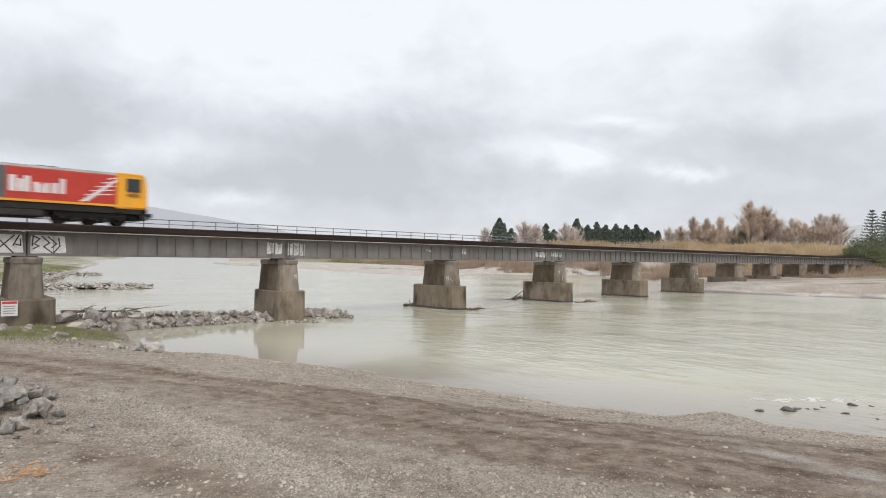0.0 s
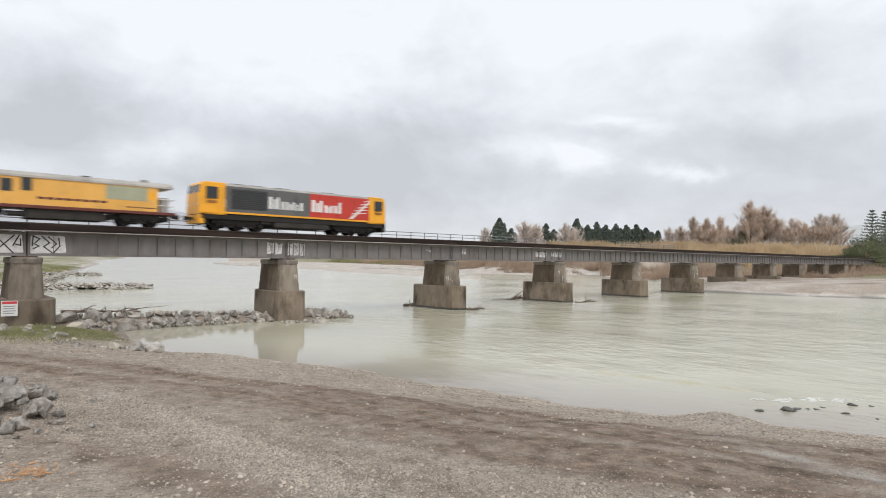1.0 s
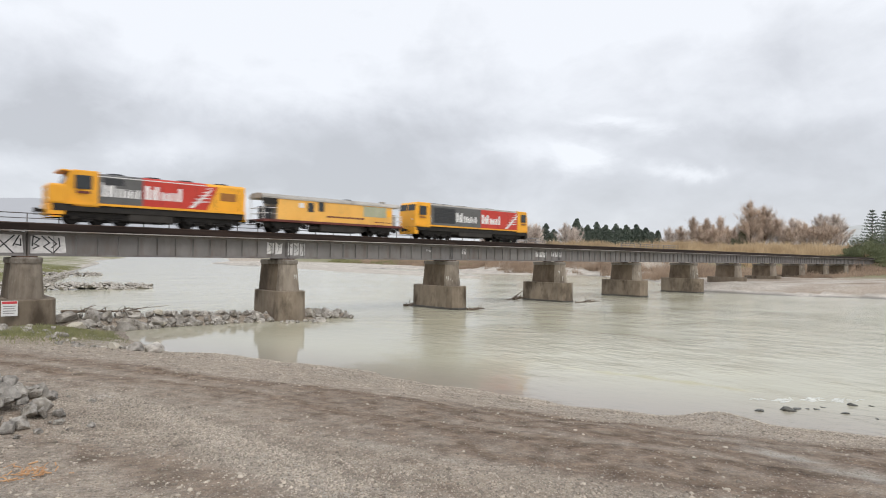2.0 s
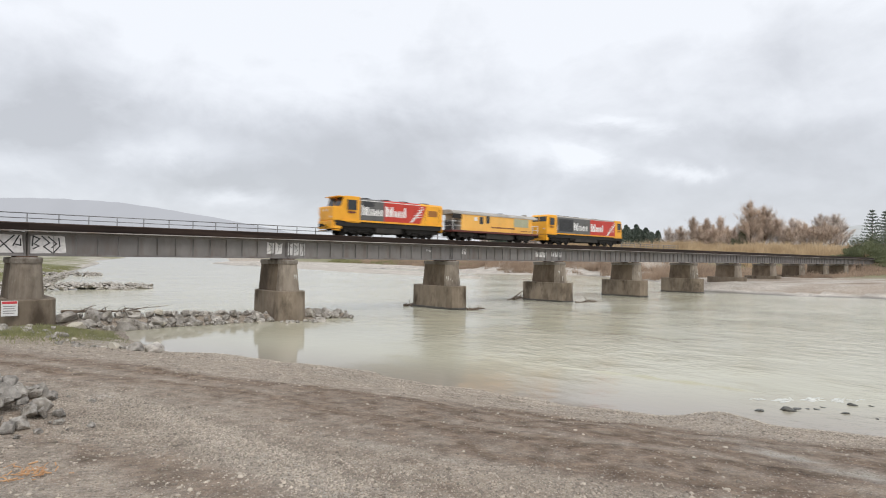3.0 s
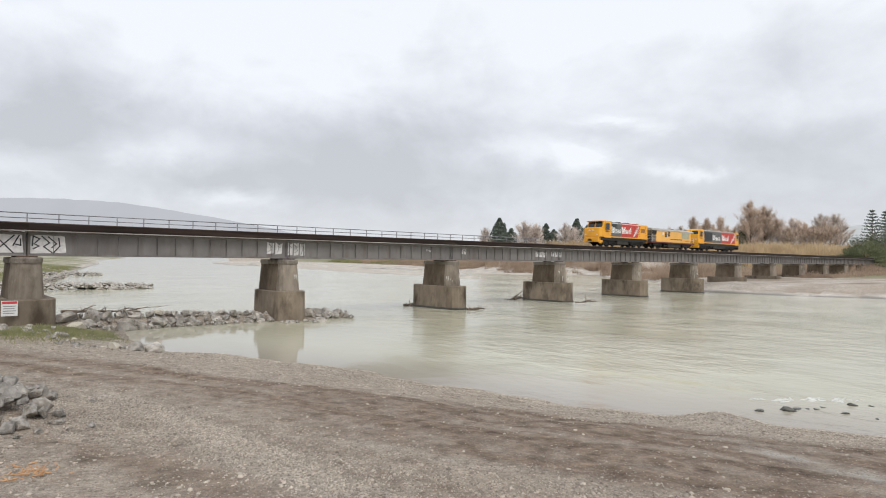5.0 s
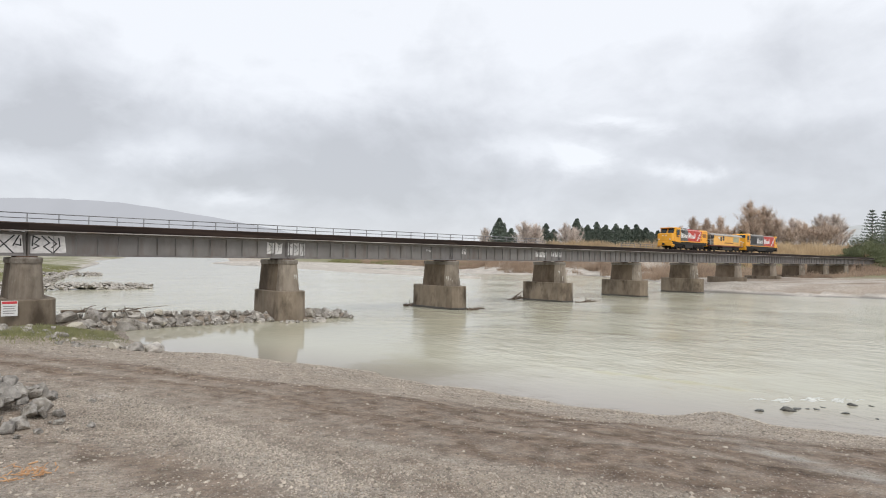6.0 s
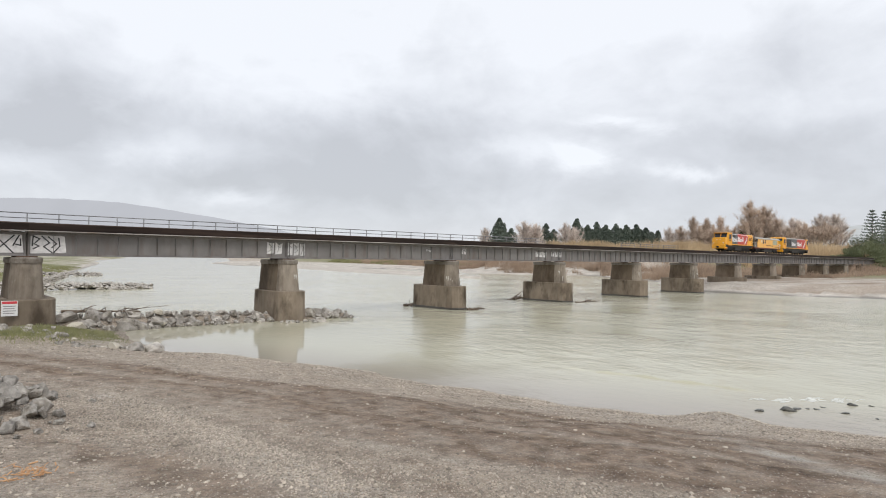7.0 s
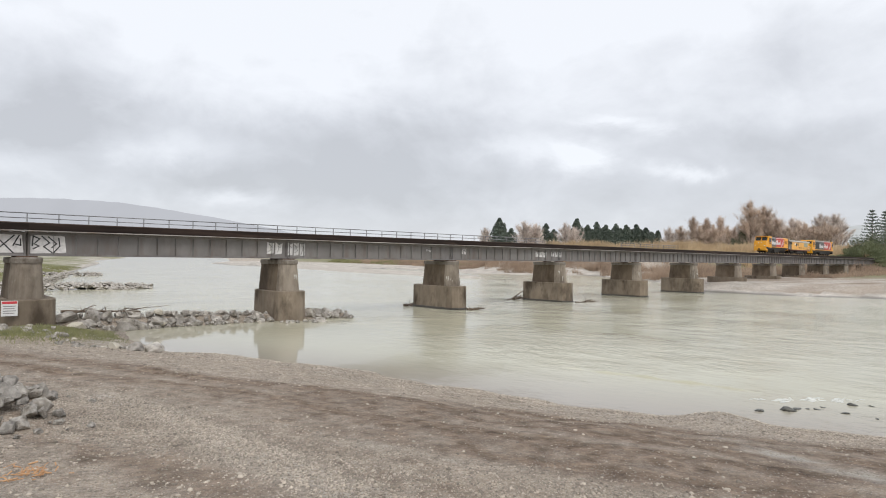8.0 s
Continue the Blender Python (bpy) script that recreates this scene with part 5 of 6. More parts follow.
def build_sign():
    p = base_of("warning_sign", pose(4.42, AXIS_Y + 0.25 + 0.15 - 3.2 - 0.10, 0), "white rectangular warning sign with a red header on the pier footing", "sign")
    part("board", box(fresh(), -0.40, 0.40, -0.02, 0.02, 1.50, 2.40, 0.006), M_WHITE, p)
    part("header", box(fresh(), -0.37, 0.37, -0.026, -0.021, 2.22, 2.37), M_SIGN_RED, p, "red header bar")
    for k in range(4):
        part("text_bar", box(fresh(), -0.32, 0.30 - 0.06 * (k % 2), -0.026, -0.021, 2.06 - 0.14 * k, 2.11 - 0.14 * k), M_SIGN_INK, p)
    for x in (-0.3, 0.3):
        part("bracket", box(fresh(), x - 0.03, x + 0.03, 0.02, 0.75, 1.9, 1.96), M_GALV, p)


build_sign()


# ---- rocks ----
def rock_mesh(seed, material, flat=0.72, n=17, bevel=0.018):
    r = random.Random(seed)
    b = fresh()
    for _ in range(n):
        v = Vector((r.gauss(0, 1), r.gauss(0, 1), r.gauss(0, 1))).normalized() * r.uniform(0.82, 1.0)
        b.verts.new((v.x * 0.5, v.y * 0.42, v.z * 0.5 * flat))
    h = bmesh.ops.convex_hull(b, input=b.verts[:])
    bmesh.ops.delete(b, geom=[g for g in h["geom_interior"] if isinstance(g, bmesh.types.BMVert)], context="VERTS")
    bmesh.ops.dissolve_limit(b, angle_limit=radians(14), verts=b.verts[:], edges=b.edges[:])
    if bevel:
        bmesh.ops.bevel(b, geom=b.edges[:], offset=bevel * 0.5, segments=1, affect="EDGES", profile=0.5)
    return mesh_of("rock", b, material)


ROCKS = [rock_mesh(10 + k, M_ROCK) for k in range(10)]
ROCKS_PALE = [rock_mesh(40 + k, M_ROCK_PALE, 0.55) for k in range(2)]
ROCKS_WET = [rock_mesh(50 + k, M_ROCK_WET, 0.6) for k in range(3)]


def lay_rock(rs, x, y, z, size, label, group, meshes=None, tilt=25):
    ob = new("rock", rs.choice(meshes or ROCKS))
    ob.matrix_basis = pose(x, y, z, rs.uniform(-tilt, tilt), rs.uniform(-tilt, tilt), rs.uniform(0, 360)) @ Matrix.Diagonal((size, size * rs.uniform(0.8, 1.1), size * rs.uniform(0.8, 1.15), 1))
    return tagged(ob, label, "rock", group)


def gz(x, y):
    return float(ground_z(np.array(float(x)), np.array(float(y))))


def build_groyne():
    """Rip-rap ridge under the bridge from the bank to just past the second pier."""
    rs = random.Random(21)
    lab = "angular grey rip-rap rock in the groyne under the bridge"
    x = 7.9
    while x < 29.2:
        u = (x - 7.9) / 21.3
        cy = 46.4 - 1.7 * max(0, u - 0.45) / 0.55
        crest = 1.32 - 0.80 * u
        for row, (oy, hz) in enumerate(((-1.25, 0.08), (-0.75, 0.40), (-0.1, 0.82), (0.7, 0.55))):
            if u > 0.86 and row == 3:
                continue
            size = rs.choice((0.6, 0.8, 1.0, 1.15, 1.4, 1.65)) * rs.uniform(0.85, 1.1) * (1 - 0.2 * u)
            xx, yy = x + rs.uniform(-0.25, 0.25), cy + oy + rs.uniform(-0.2, 0.2)
            if 21.6 < xx < 25.2 and row in (1, 2):
                continue
            if 21.6 < xx < 25.0 and row == 0:
                yy -= 1.9
            lay_rock(rs, xx, yy, crest * hz + 0.05 - 0.08 * size, size, lab, "groyne rocks")
        x += rs.uniform(0.55, 0.85)
    for k in range(74):
        u = rs.random()
        xx = 8.2 + 20.4 * u
        cy = 46.4 - 1.7 * max(0, u - 0.45) / 0.55
        yy = cy + rs.uniform(-1.9, 0.9)
        if 21.4 < xx < 25.4 and yy > 43.4:
            yy = rs.uniform(42.6, 43.5)
        lay_rock(rs, xx, yy, max(0.05, (1.25 - 0.75 * u) * (1 - abs(yy - cy) / 2.0)) * 0.8, rs.uniform(0.28, 0.62), "small rubble stone wedged in the rock groyne", "groyne rubble", ROCKS_PALE if rs.random() < 0.14 else None)
    for xx, yy, s in ((8.1, 44.1, 1.5), (13.6, 46.0, 0.9)):
        lay_rock(rs, xx, yy, 0.55 if xx < 9 else 1.05, s, "large pale limestone boulder in the rock groyne", "groyne rocks", ROCKS_PALE, 8)
    for k in range(8):
        lay_rock(rs, 25.6 + rs.uniform(0, 3.6), 44.6 + rs.uniform(-0.9, 0.9), rs.uniform(0.1, 0.45) * (1 - k / 14), rs.uniform(0.7, 1.2), lab, "groyne rocks")


build_groyne()


def build_bank_rocks():
    rs = random.Random(33)
    # heap on the gravel flat
    for k in range(92):
        a, q = rs.uniform(0, 6.28), rs.random() ** 0.6
        x, y = 0.85 + 1.8 * q * math.cos(a), 15.4 + 2.7 * q * math.sin(a)
        size = rs.uniform(0.42, 0.85) * (1 - 0.3 * q)
        lay_rock(rs, x, y, gz(x, y) + 0.30 * (1 - q) ** 0.8 + size * 0.12, size, "broken grey rock in a heap on the gravel", "heaped rocks")
    for k in range(26):
        a, q = rs.uniform(0, 6.28), rs.uniform(0.9, 1.35)
        x, y = 0.9 + 1.8 * q * math.cos(a), 15.2 + 2.8 * q * math.sin(a)
        lay_rock(rs, x, y, gz(x, y) + 0.03, rs.uniform(0.10, 0.26), "small grey stone beside the rock heap", "heaped rocks")
    # broken edge between track and backwater
    for k in range(64):
        u = rs.random()
        x, y = 3.6 + 4.6 * u + rs.gauss(0, 0.45), 42.5 - 13.6 * u + rs.gauss(0, 0.5)
        size = rs.uniform(0.22, 0.70) * (1 - 0.25 * u)
        lay_rock(rs, x, y, gz(x, y) + size * 0.10, size, "half-buried grey rock along the bank edge", "bank edge rocks", ROCKS_PALE if rs.random() < 0.12 else None, 12)
    for x, y, s, m in ((8.3, 28.7, 1.15, ROCKS[4:5]), (7.6, 29.0, 0.9, ROCKS[5:6]), (6.9, 29.8, 0.8, ROCKS_PALE)):
        lay_rock(rs, x, y, gz(x, y) + 0.12 * s, s, "large grey boulder at the backwater's edge", "bank edge rocks", m, 8)
    # stones awash off the gravel heap
    for x, y, s in ((22.2, 8.0, 0.5), (23.1, 7.35, 0.75), (23.6, 7.2, 0.5), (24.2, 5.9, 0.42), (25.8, 6.1, 0.55), (24.1, 6.75, 0.35), (24.6, 6.7, 0.3), (26.2, 5.6, 0.3), (23.9, 7.0, 0.3), (24.2, 5.0, 0.25), (19.6, 8.9, 0.3), (20.1, 8.6, 0.3)):
        lay_rock(rs, x, y, -0.02, s * 0.8, "dark wet stone awash in the shallows", "shallows stones", ROCKS_WET, 8)
    for x, y, s in ((4.5, 10.5, 0.11), (4.15, 10.1, 0.09), (5.9, 11.4, 0.08), (9.6, 8.6, 0.1), (12.0, 11.0, 0.1), (7.4, 9.0, 0.09), (11.2, 5.2, 0.1)):
        lay_rock(rs, x, y, gz(x, y) + 0.03, s, "pale loose stone on the gravel flat", "loose stones", ROCKS_PALE)


build_bank_rocks()


def far_groyne(x0, y0, x1, y1, n, seed):
    """A distant rock groyne, too fine to count."""
    rs = np.random.RandomState(seed)
    verts, faces = [], []
    base = np.array([(1, 0, 0), (-1, 0, 0), (0, 1, 0), (0, -1, 0), (0, 0, 1), (0, 0, -1)]) * 0.5
    tri = [(0, 2, 4), (2, 1, 4), (1, 3, 4), (3, 0, 4), (2, 0, 5), (1, 2, 5), (3, 1, 5), (0, 3, 5)]
    for k in range(n):
        u = rs.rand()
        s = rs.uniform(0.6, 1.3)
        q = rs.randn()
        v = (base + rs.uniform(-0.22, 0.22, (6, 3))) * np.array([1.1, 0.9, 0.62]) * s
        a = rs.uniform(0, 6.28)
        v = np.stack([v[:, 0] * np.cos(a) - v[:, 1] * np.sin(a), v[:, 0] * np.sin(a) + v[:, 1] * np.cos(a), v[:, 2]], 1)
        c = np.array([x0 + (x1 - x0) * u, y0 + (y1 - y0) * u + q * 1.0, max(0.05, (1.1 - 0.5 * u) - abs(q) * 0.5)])
        faces += [tuple(i + len(verts) for i in t) for t in tri]
        verts += list(v + c)
    tagged(new("rock_groyne", raw_mesh("rock_groyne", verts, faces, M_ROCK)), "grey rock groyne reaching into the river upstream", "groyne", "upstream groynes", "stuff")


far_groyne(9.0, 101.5, 28.5, 101.0, 260, 1)
far_groyne(14.0, 163.0, 35.5, 165.5, 260, 2)
far_groyne(13.0, 104.0, 26.5, 160.0, 220, 3)


# ---- driftwood, splinters, foam ----
def limb(bm, rs, a, b, r, bends=4, sag=0.1):
    pts = [Vector(a).lerp(Vector(b), k / bends) + Vector((rs.gauss(0, sag), rs.gauss(0, sag), rs.gauss(0, sag * 0.5))) * (0 < k < bends) for k in range(bends + 1)]
    for k in range(bends):
        rod(bm, pts[k], pts[k + 1], r * (1 - 0.7 * k / bends), r * (1 - 0.7 * (k + 1) / bends), 6)
    return pts


def driftwood(label, segs, seed):
    rs = random.Random(seed)
    b = fresh()
    for a, c, r in segs:
        pts = limb(b, rs, a, c, r)
        for q in pts[1:4]:
            limb(b, rs, q, q + Vector((rs.uniform(-0.5, 0.5), rs.uniform(-0.5, 0.5), rs.uniform(0.05, 0.45))), r * 0.4, 2, 0.04)
    tagged(new("driftwood", mesh_of("driftwood", b, M_WOOD_DRIFT)), label, "driftwood")


driftwood("long dark branches lying on the rock groyne", [((7.6, 46.8, 1.35), (12.4, 46.2, 1.15), 0.10), ((9.0, 46.0, 1.2), (12.4, 46.6, 1.35), 0.06), ((11.0, 46.4, 1.15), (14.6, 46.6, 1.5), 0.04), ((8.0, 45.8, 1.15), (9.6, 46.4, 1.7), 0.07)], 3)
driftwood("snagged flood wood against the pier's upstream end", [((58.6, 51.4, 0.1), (60.4, 49.9, 0.35), 0.16), ((58.2, 50.6, 0.1), (60.6, 51.4, 0.5), 0.12), ((59.0, 51.6, 0.2), (59.8, 50.4, 1.1), 0.09), ((57.4, 51.2, 0.0), (59.6, 51.3, 0.3), 0.1)], 4)
driftwood("dark branch trailing from the pier", [((61.0, 43.2, 0.05), (64.8, 42.4, 0.12), 0.13), ((62.0, 43.0, 0.05), (63.0, 42.2, 0.4), 0.07)], 5)
driftwood("dark log trailing from the pier", [((42.2, 43.0, 0.08), (44.0, 42.3, 0.1), 0.15), ((42.8, 42.9, 0.1), (43.6, 42.0, 0.25), 0.07)], 6)
driftwood("flood wood caught at the pier's upstream end", [((39.9, 50.6, 0.1), (41.6, 50.2, 0.2), 0.16), ((40.2, 49.6, 0.1), (41.0, 50.9, 0.4), 0.1)], 7)


def build_splinters():
    rs = random.Random(8)
    b = fresh()
    for k in range(46):
        x, y = 1.3 + rs.gauss(0, 0.16), 10.1 + rs.gauss(0, 0.2)
        a, l = rs.uniform(0, 3.14), rs.uniform(0.05, 0.17)
        z = gz(x, y) + rs.uniform(0.01, 0.07)
        rod(b, (x, y, z), (x + l * math.cos(a), y + l * math.sin(a), z + rs.uniform(-0.02, 0.05)), rs.uniform(0.005, 0.012), seg=4)
    tagged(new("bark_splinters", mesh_of("bark_splinters", b, M_SPLINTER)), "orange splintered bark scattered on the gravel", "wood debris", kind="stuff")


build_splinters()


def build_foam():
    """Broken white water over the shallow stones."""
    rs = np.random.RandomState(5)
    verts, faces = [], []
    for k in range(75):
        t = rs.rand()
        x, y = 23.8 + 3.2 * t + rs.randn() * 0.16, 8.7 - 2.5 * t + 0.22 * math.sin(t * 23) + rs.randn() * 0.08
        l, w, a = rs.uniform(0.04, 0.20), rs.uniform(0.012, 0.04), rs.normal(-0.75, 0.3)
        c, s = math.cos(a), math.sin(a)
        i = len(verts)
        ring = [(l, 0), (0.3 * l, w), (-0.6 * l, w * 0.7), (-l, 0), (-0.4 * l, -w), (0.5 * l, -w * 0.8)]
        verts += [(x + c * p - s * q, y + s * p + c * q, 0.004) for p, q in ring]
        verts.append((x, y, 0.03 + 0.02 * rs.rand()))
        faces += [(i + j, i + (j + 1) % 6, i + 6) for j in range(6)]
    tagged(new("foam", raw_mesh("foam", verts, faces, M_FOAM, True)), "white foam of a small riffle over stones", "foam", kind="stuff")


build_foam()


def build_seam():
    """Low standing ripple where the slack water meets the current."""
    verts, faces = [], []
    n = 60
    for i in range(n):
        u = i / (n - 1)
        x, y = 23.6 + 2.4 * u - 0.5 * u * u + 0.08 * math.sin(u * 19), 17.5 - 8.6 * u
        h = 0.11 * math.sin(u * math.pi) ** 0.5 * (0.7 + 0.3 * math.sin(u * 31))
        verts += [(x - 0.22, y, -0.01), (x - 0.07, y, h * 0.8), (x, y, h), (x + 0.05, y, h * 0.5), (x + 0.12, y, -0.01)]
        if i:
            faces += [(5 * i - 5 + k, 5 * i + k, 5 * i + k + 1, 5 * i - 4 + k) for k in range(4)]
    tagged(new("water_seam", raw_mesh("water_seam", verts, faces, M_WATER, True)), "low ripple line between slack and flowing water", "river", kind="structure")


build_seam()


def build_pebbles():
    """Loose stones of the gravel flat, densest along the water's edge and in the pale strips."""
    rs = np.random.RandomState(12)
    n = 30000
    y = rs.uniform(0.5, 33, n) ** 1.0
    d = rs.uniform(0.0, 1.0, n)
    d = np.where(rs.rand(n) < 0.42, rs.exponential(1.6, n) + 0.15, d * 21)
    x = bank_x(y) - d
    keep = (x > -1.0) & (x * 0.669 + y * 0.743 > 6.0)
    def driven(px, py):
        w = np.interp(py, [3, 9, 14, 18, 26, 34], [3.5, 3.3, 2.7, 2.2, 2.0, 1.6])
        return np.maximum(np.clip(1.3 - np.abs(across_track(px, py)) / w, 0, 1) * 1.6, beside(px, py, WHEEL_RUT, 0.4))

    keep &= rs.rand(n) > 0.88 * np.clip(driven(x, y), 0, 1)
    x, y, d = x[keep], y[keep], d[keep]
    n = len(x)
    size = np.clip(rs.lognormal(-3.70, 0.42, n), 0.014, 0.075)
    z = ground_z(x, y)
    # fine grit between them
    m = 80000
    yg = rs.uniform(0.8, 26, m)
    dg = np.where(rs.rand(m) < 0.3, rs.exponential(1.3, m) + 0.1, rs.uniform(0.5, 22, m))
    xg = bank_x(yg) - dg
    lumps = wobble(xg, yg, 1.3, 41) + 0.7 * wobble(dg * 2.6, yg * 0.22, 1.0, 42)
    ok = (xg > -0.5) & (xg * 0.669 + yg * 0.743 > 6.3) & (rs.rand(m) < (0.55 + 0.9 * lumps) * (1 - 0.85 * np.clip(driven(xg, yg), 0, 1)))
    xg, yg = xg[ok], yg[ok]
    yw = rs.uniform(2.5, 18, 15000)
    xw = bank_x(yw) - rs.normal(14.5, 0.75, 15000) - 0.5 * wobble(yw, yw, 0.4, 51)
    near = (xw > -0.5) & (xw * 0.669 + yw * 0.743 > 6.3)
    xg, yg = np.concatenate([xg, xw[near]]), np.concatenate([yg, yw[near]])
    # coarse pale stones of the windrow and along the water's edge
    line = np.array(WINDROW)
    yr = rs.uniform(5.8, 16.2, 9000)
    xr = np.interp(yr, line[::-1, 1], line[::-1, 0]) + rs.normal(0, 0.42, 9000)
    ye = rs.uniform(0.5, 30, 26000)
    xe = bank_x(ye) - np.abs(rs.normal(0.9, 0.9, 26000)) - 0.05
    xg, yg = np.concatenate([xg, xr, xe]), np.concatenate([yg, yr, ye])
    big = np.concatenate([np.ones(len(xg) - 35000), np.full(9000, 1.15), np.full(26000, 1.35)])
    m = len(xg)
    sg = big * np.clip(rs.lognormal(-4.15, 0.35, m), 0.008, 0.04)
    octa = np.array([(1, 0, 0), (-1, 0, 0), (0, 1, 0), (0, -1, 0), (0, 0, 0.7), (0, 0, -0.7)])
    faces8 = np.array([(0, 2, 4), (2, 1, 4), (1, 3, 4), (3, 0, 4), (2, 0, 5), (1, 2, 5), (3, 1, 5), (0, 3, 5)])
    vg = octa[None] * rs.uniform(0.6, 1.2, (m, 6, 1)) * sg[:, None, None] + np.stack([xg, yg, ground_z(xg, yg) + sg * 0.2], 1)[:, None]
    quick_mesh("grit", vg.reshape(-1, 3), (faces8[None] + (np.arange(m) * 6)[:, None, None]).reshape(-1, 3), M_PEBBLE, "fine loose grey gravel on the bank", "gravel")
    p = (1 + 5 ** 0.5) / 2
    ico = np.array([(-1, p, 0), (1, p, 0), (-1, -p, 0), (1, -p, 0), (0, -1, p), (0, 1, p), (0, -1, -p), (0, 1, -p), (p, 0, -1), (p, 0, 1), (-p, 0, -1), (-p, 0, 1)]) / 1.9
    tri = np.array([(0, 11, 5), (0, 5, 1), (0, 1, 7), (0, 7, 10), (0, 10, 11), (1, 5, 9), (5, 11, 4), (11, 10, 2), (10, 7, 6), (7, 1, 8), (3, 9, 4), (3, 4, 2), (3, 2, 6), (3, 6, 8), (3, 8, 9), (4, 9, 5), (2, 4, 11), (6, 2, 10), (8, 6, 7), (9, 8, 1)])
    v = ico[None] * rs.uniform(0.8, 1.15, (n, 12, 1)) * size[:, None, None] * np.array([1.0, 0.75, 0.5])
    a = rs.uniform(0, 6.28, n)[:, None]
    vx = v[..., 0] * np.cos(a) - v[..., 1] * np.sin(a) + x[:, None]
    vy = v[..., 0] * np.sin(a) + v[..., 1] * np.cos(a) + y[:, None]
    vz = v[..., 2] + (z + size * 0.12)[:, None]
    co = np.stack([vx, vy, vz], -1).reshape(-1, 3)
    f = (tri[None] + (np.arange(n) * 12)[:, None, None]).reshape(-1, 3)
    quick_mesh("pebbles", co, f, M_PEBBLE, "loose grey and pale river pebbles on the bank", "pebbles")


def quick_mesh(name, co, tris, material, label, category, smooth=False):
    me = bpy.data.meshes.new(name)
    me.vertices.add(len(co))
    me.vertices.foreach_set("co", np.ascontiguousarray(co, dtype=np.float32).ravel())
    me.loops.add(tris.size)
    me.loops.foreach_set("vertex_index", np.ascontiguousarray(tris, dtype=np.int32).ravel())
    me.polygons.add(len(tris))
    me.polygons.foreach_set("loop_start", np.arange(len(tris)) * 3)
    me.update(calc_edges=True)
    me.materials.append(material)
    if label:
        return tagged(new(name, me), label, category, kind="stuff")
    return me


build_pebbles()


# ---- plants ----
def spikes(base, tip, width, rs):
    """Thin three-sided spikes from base to tip points, as vertices and triangles."""
    n = len(base)
    d = tip - base
    d = d / np.maximum(np.linalg.norm(d, axis=1, keepdims=True), 1e-6)
    r = rs.randn(n, 3)
    u = np.cross(d, r)
    u /= np.maximum(np.linalg.norm(u, axis=1, keepdims=True), 1e-6)
    w = np.cross(d, u)
    k = np.asarray(width).reshape(-1, 1) * np.ones((n, 1)) / 2
    co = np.stack([base + u * k, base - 0.5 * u * k + 0.87 * w * k, base - 0.5 * u * k - 0.87 * w * k, tip], 1).reshape(-1, 3)
    i = np.arange(n)[:, None] * 4
    f = np.concatenate([i + np.array([[0, 1, 3]]), i + np.array([[1, 2, 3]]), i + np.array([[2, 0, 3]])], 0)
    return co, f


def leaf_cloud(c, size, rs, droop=0.0):
    """Small folded leaf clumps (two triangles each) at the points c."""
    n = len(c)
    a = rs.randn(n, 3)
    a[:, 2] -= droop
    a /= np.linalg.norm(a, axis=1, keepdims=True)
    b = np.cross(a, rs.randn(n, 3))
    b /= np.linalg.norm(b, axis=1, keepdims=True)
    s = np.asarray(size).reshape(-1, 1) * rs.uniform(0.6, 1.3, (n, 1))
    co = np.stack([c - a * s, c + b * s * 0.5, c + a * s, c - b * s * 0.5 + np.cross(a, b) * s * 0.3], 1).reshape(-1, 3)
    i = np.arange(n)[:, None] * 4
    f = np.concatenate([i + np.array([[0, 1, 2]]), i + np.array([[0, 2, 3]])], 0)
    return co, f


def strip_scatter(name, line, spread, n, hlo, hhi, width, material, label, category, seed, lean=0.12):
    """Upright stems scattered along a line of places, in tufts."""
    rs = np.random.RandomState(seed)
    line = np.array(line, float)
    seg = np.linalg.norm(np.diff(line, axis=0), axis=1)
    cum = np.concatenate([[0], np.cumsum(seg)])
    tufts = max(n // 40, 1)
    ts = rs.rand(tufts) * cum[-1]
    tx, ty = np.interp(ts, cum, line[:, 0]), np.interp(ts, cum, line[:, 1])
    off = rs.randn(tufts, 2) * spread
    th = rs.uniform(hlo, hhi, tufts) * (0.75 + 0.35 * np.sin(ts * 0.17 + seed))
    k = rs.randint(0, tufts, n)
    x = tx[k] + off[k, 0] + rs.randn(n) * 0.9
    y = ty[k] + off[k, 1] + rs.randn(n) * 0.9
    z = ground_z(x, y)
    ok = z > 0.12
    x, y, z, k = x[ok], y[ok], z[ok], k[ok]
    m = len(x)
    h = th[k] * rs.uniform(0.55, 1.1, m)
    base = np.stack([x, y, z - 0.1], 1)
    tip = base + np.stack([rs.randn(m) * lean * h, rs.randn(m) * lean * h, h], 1)
    co, f = spikes(base, tip, rs.uniform(0.6, 1.4, m) * width, rs)
    quick_mesh(name, co, f, material, label, category)


strip_scatter("reed_bed", [(214, 150), (228, 131), (245, 108), (262, 86), (284, 58)], 8.5, 56000, 3.6, 5.6, 0.30, M_REED, "tall dry tan reeds along the far stopbank", "reeds", 1)
strip_scatter("scrub", [(232, 335), (236, 275), (221, 206), (200, 148), (191, 110), (184, 84), (190, 66), (206, 54), (216, 40)], 5.5, 46000, 1.8, 4.6, 0.13, M_SCRUB, "brown leafless scrub along the far bank", "scrub", 2, 0.4)
strip_scatter("riverside_scrub", [(206, 300), (200, 250), (188, 190), (177, 145), (163, 115), (154, 98), (151, 82), (156, 66)], 4.0, 30000, 1.4, 3.9, 0.12, M_SCRUB, "brown winter scrub along the edge of the far shingle", "scrub", 12, 0.4)
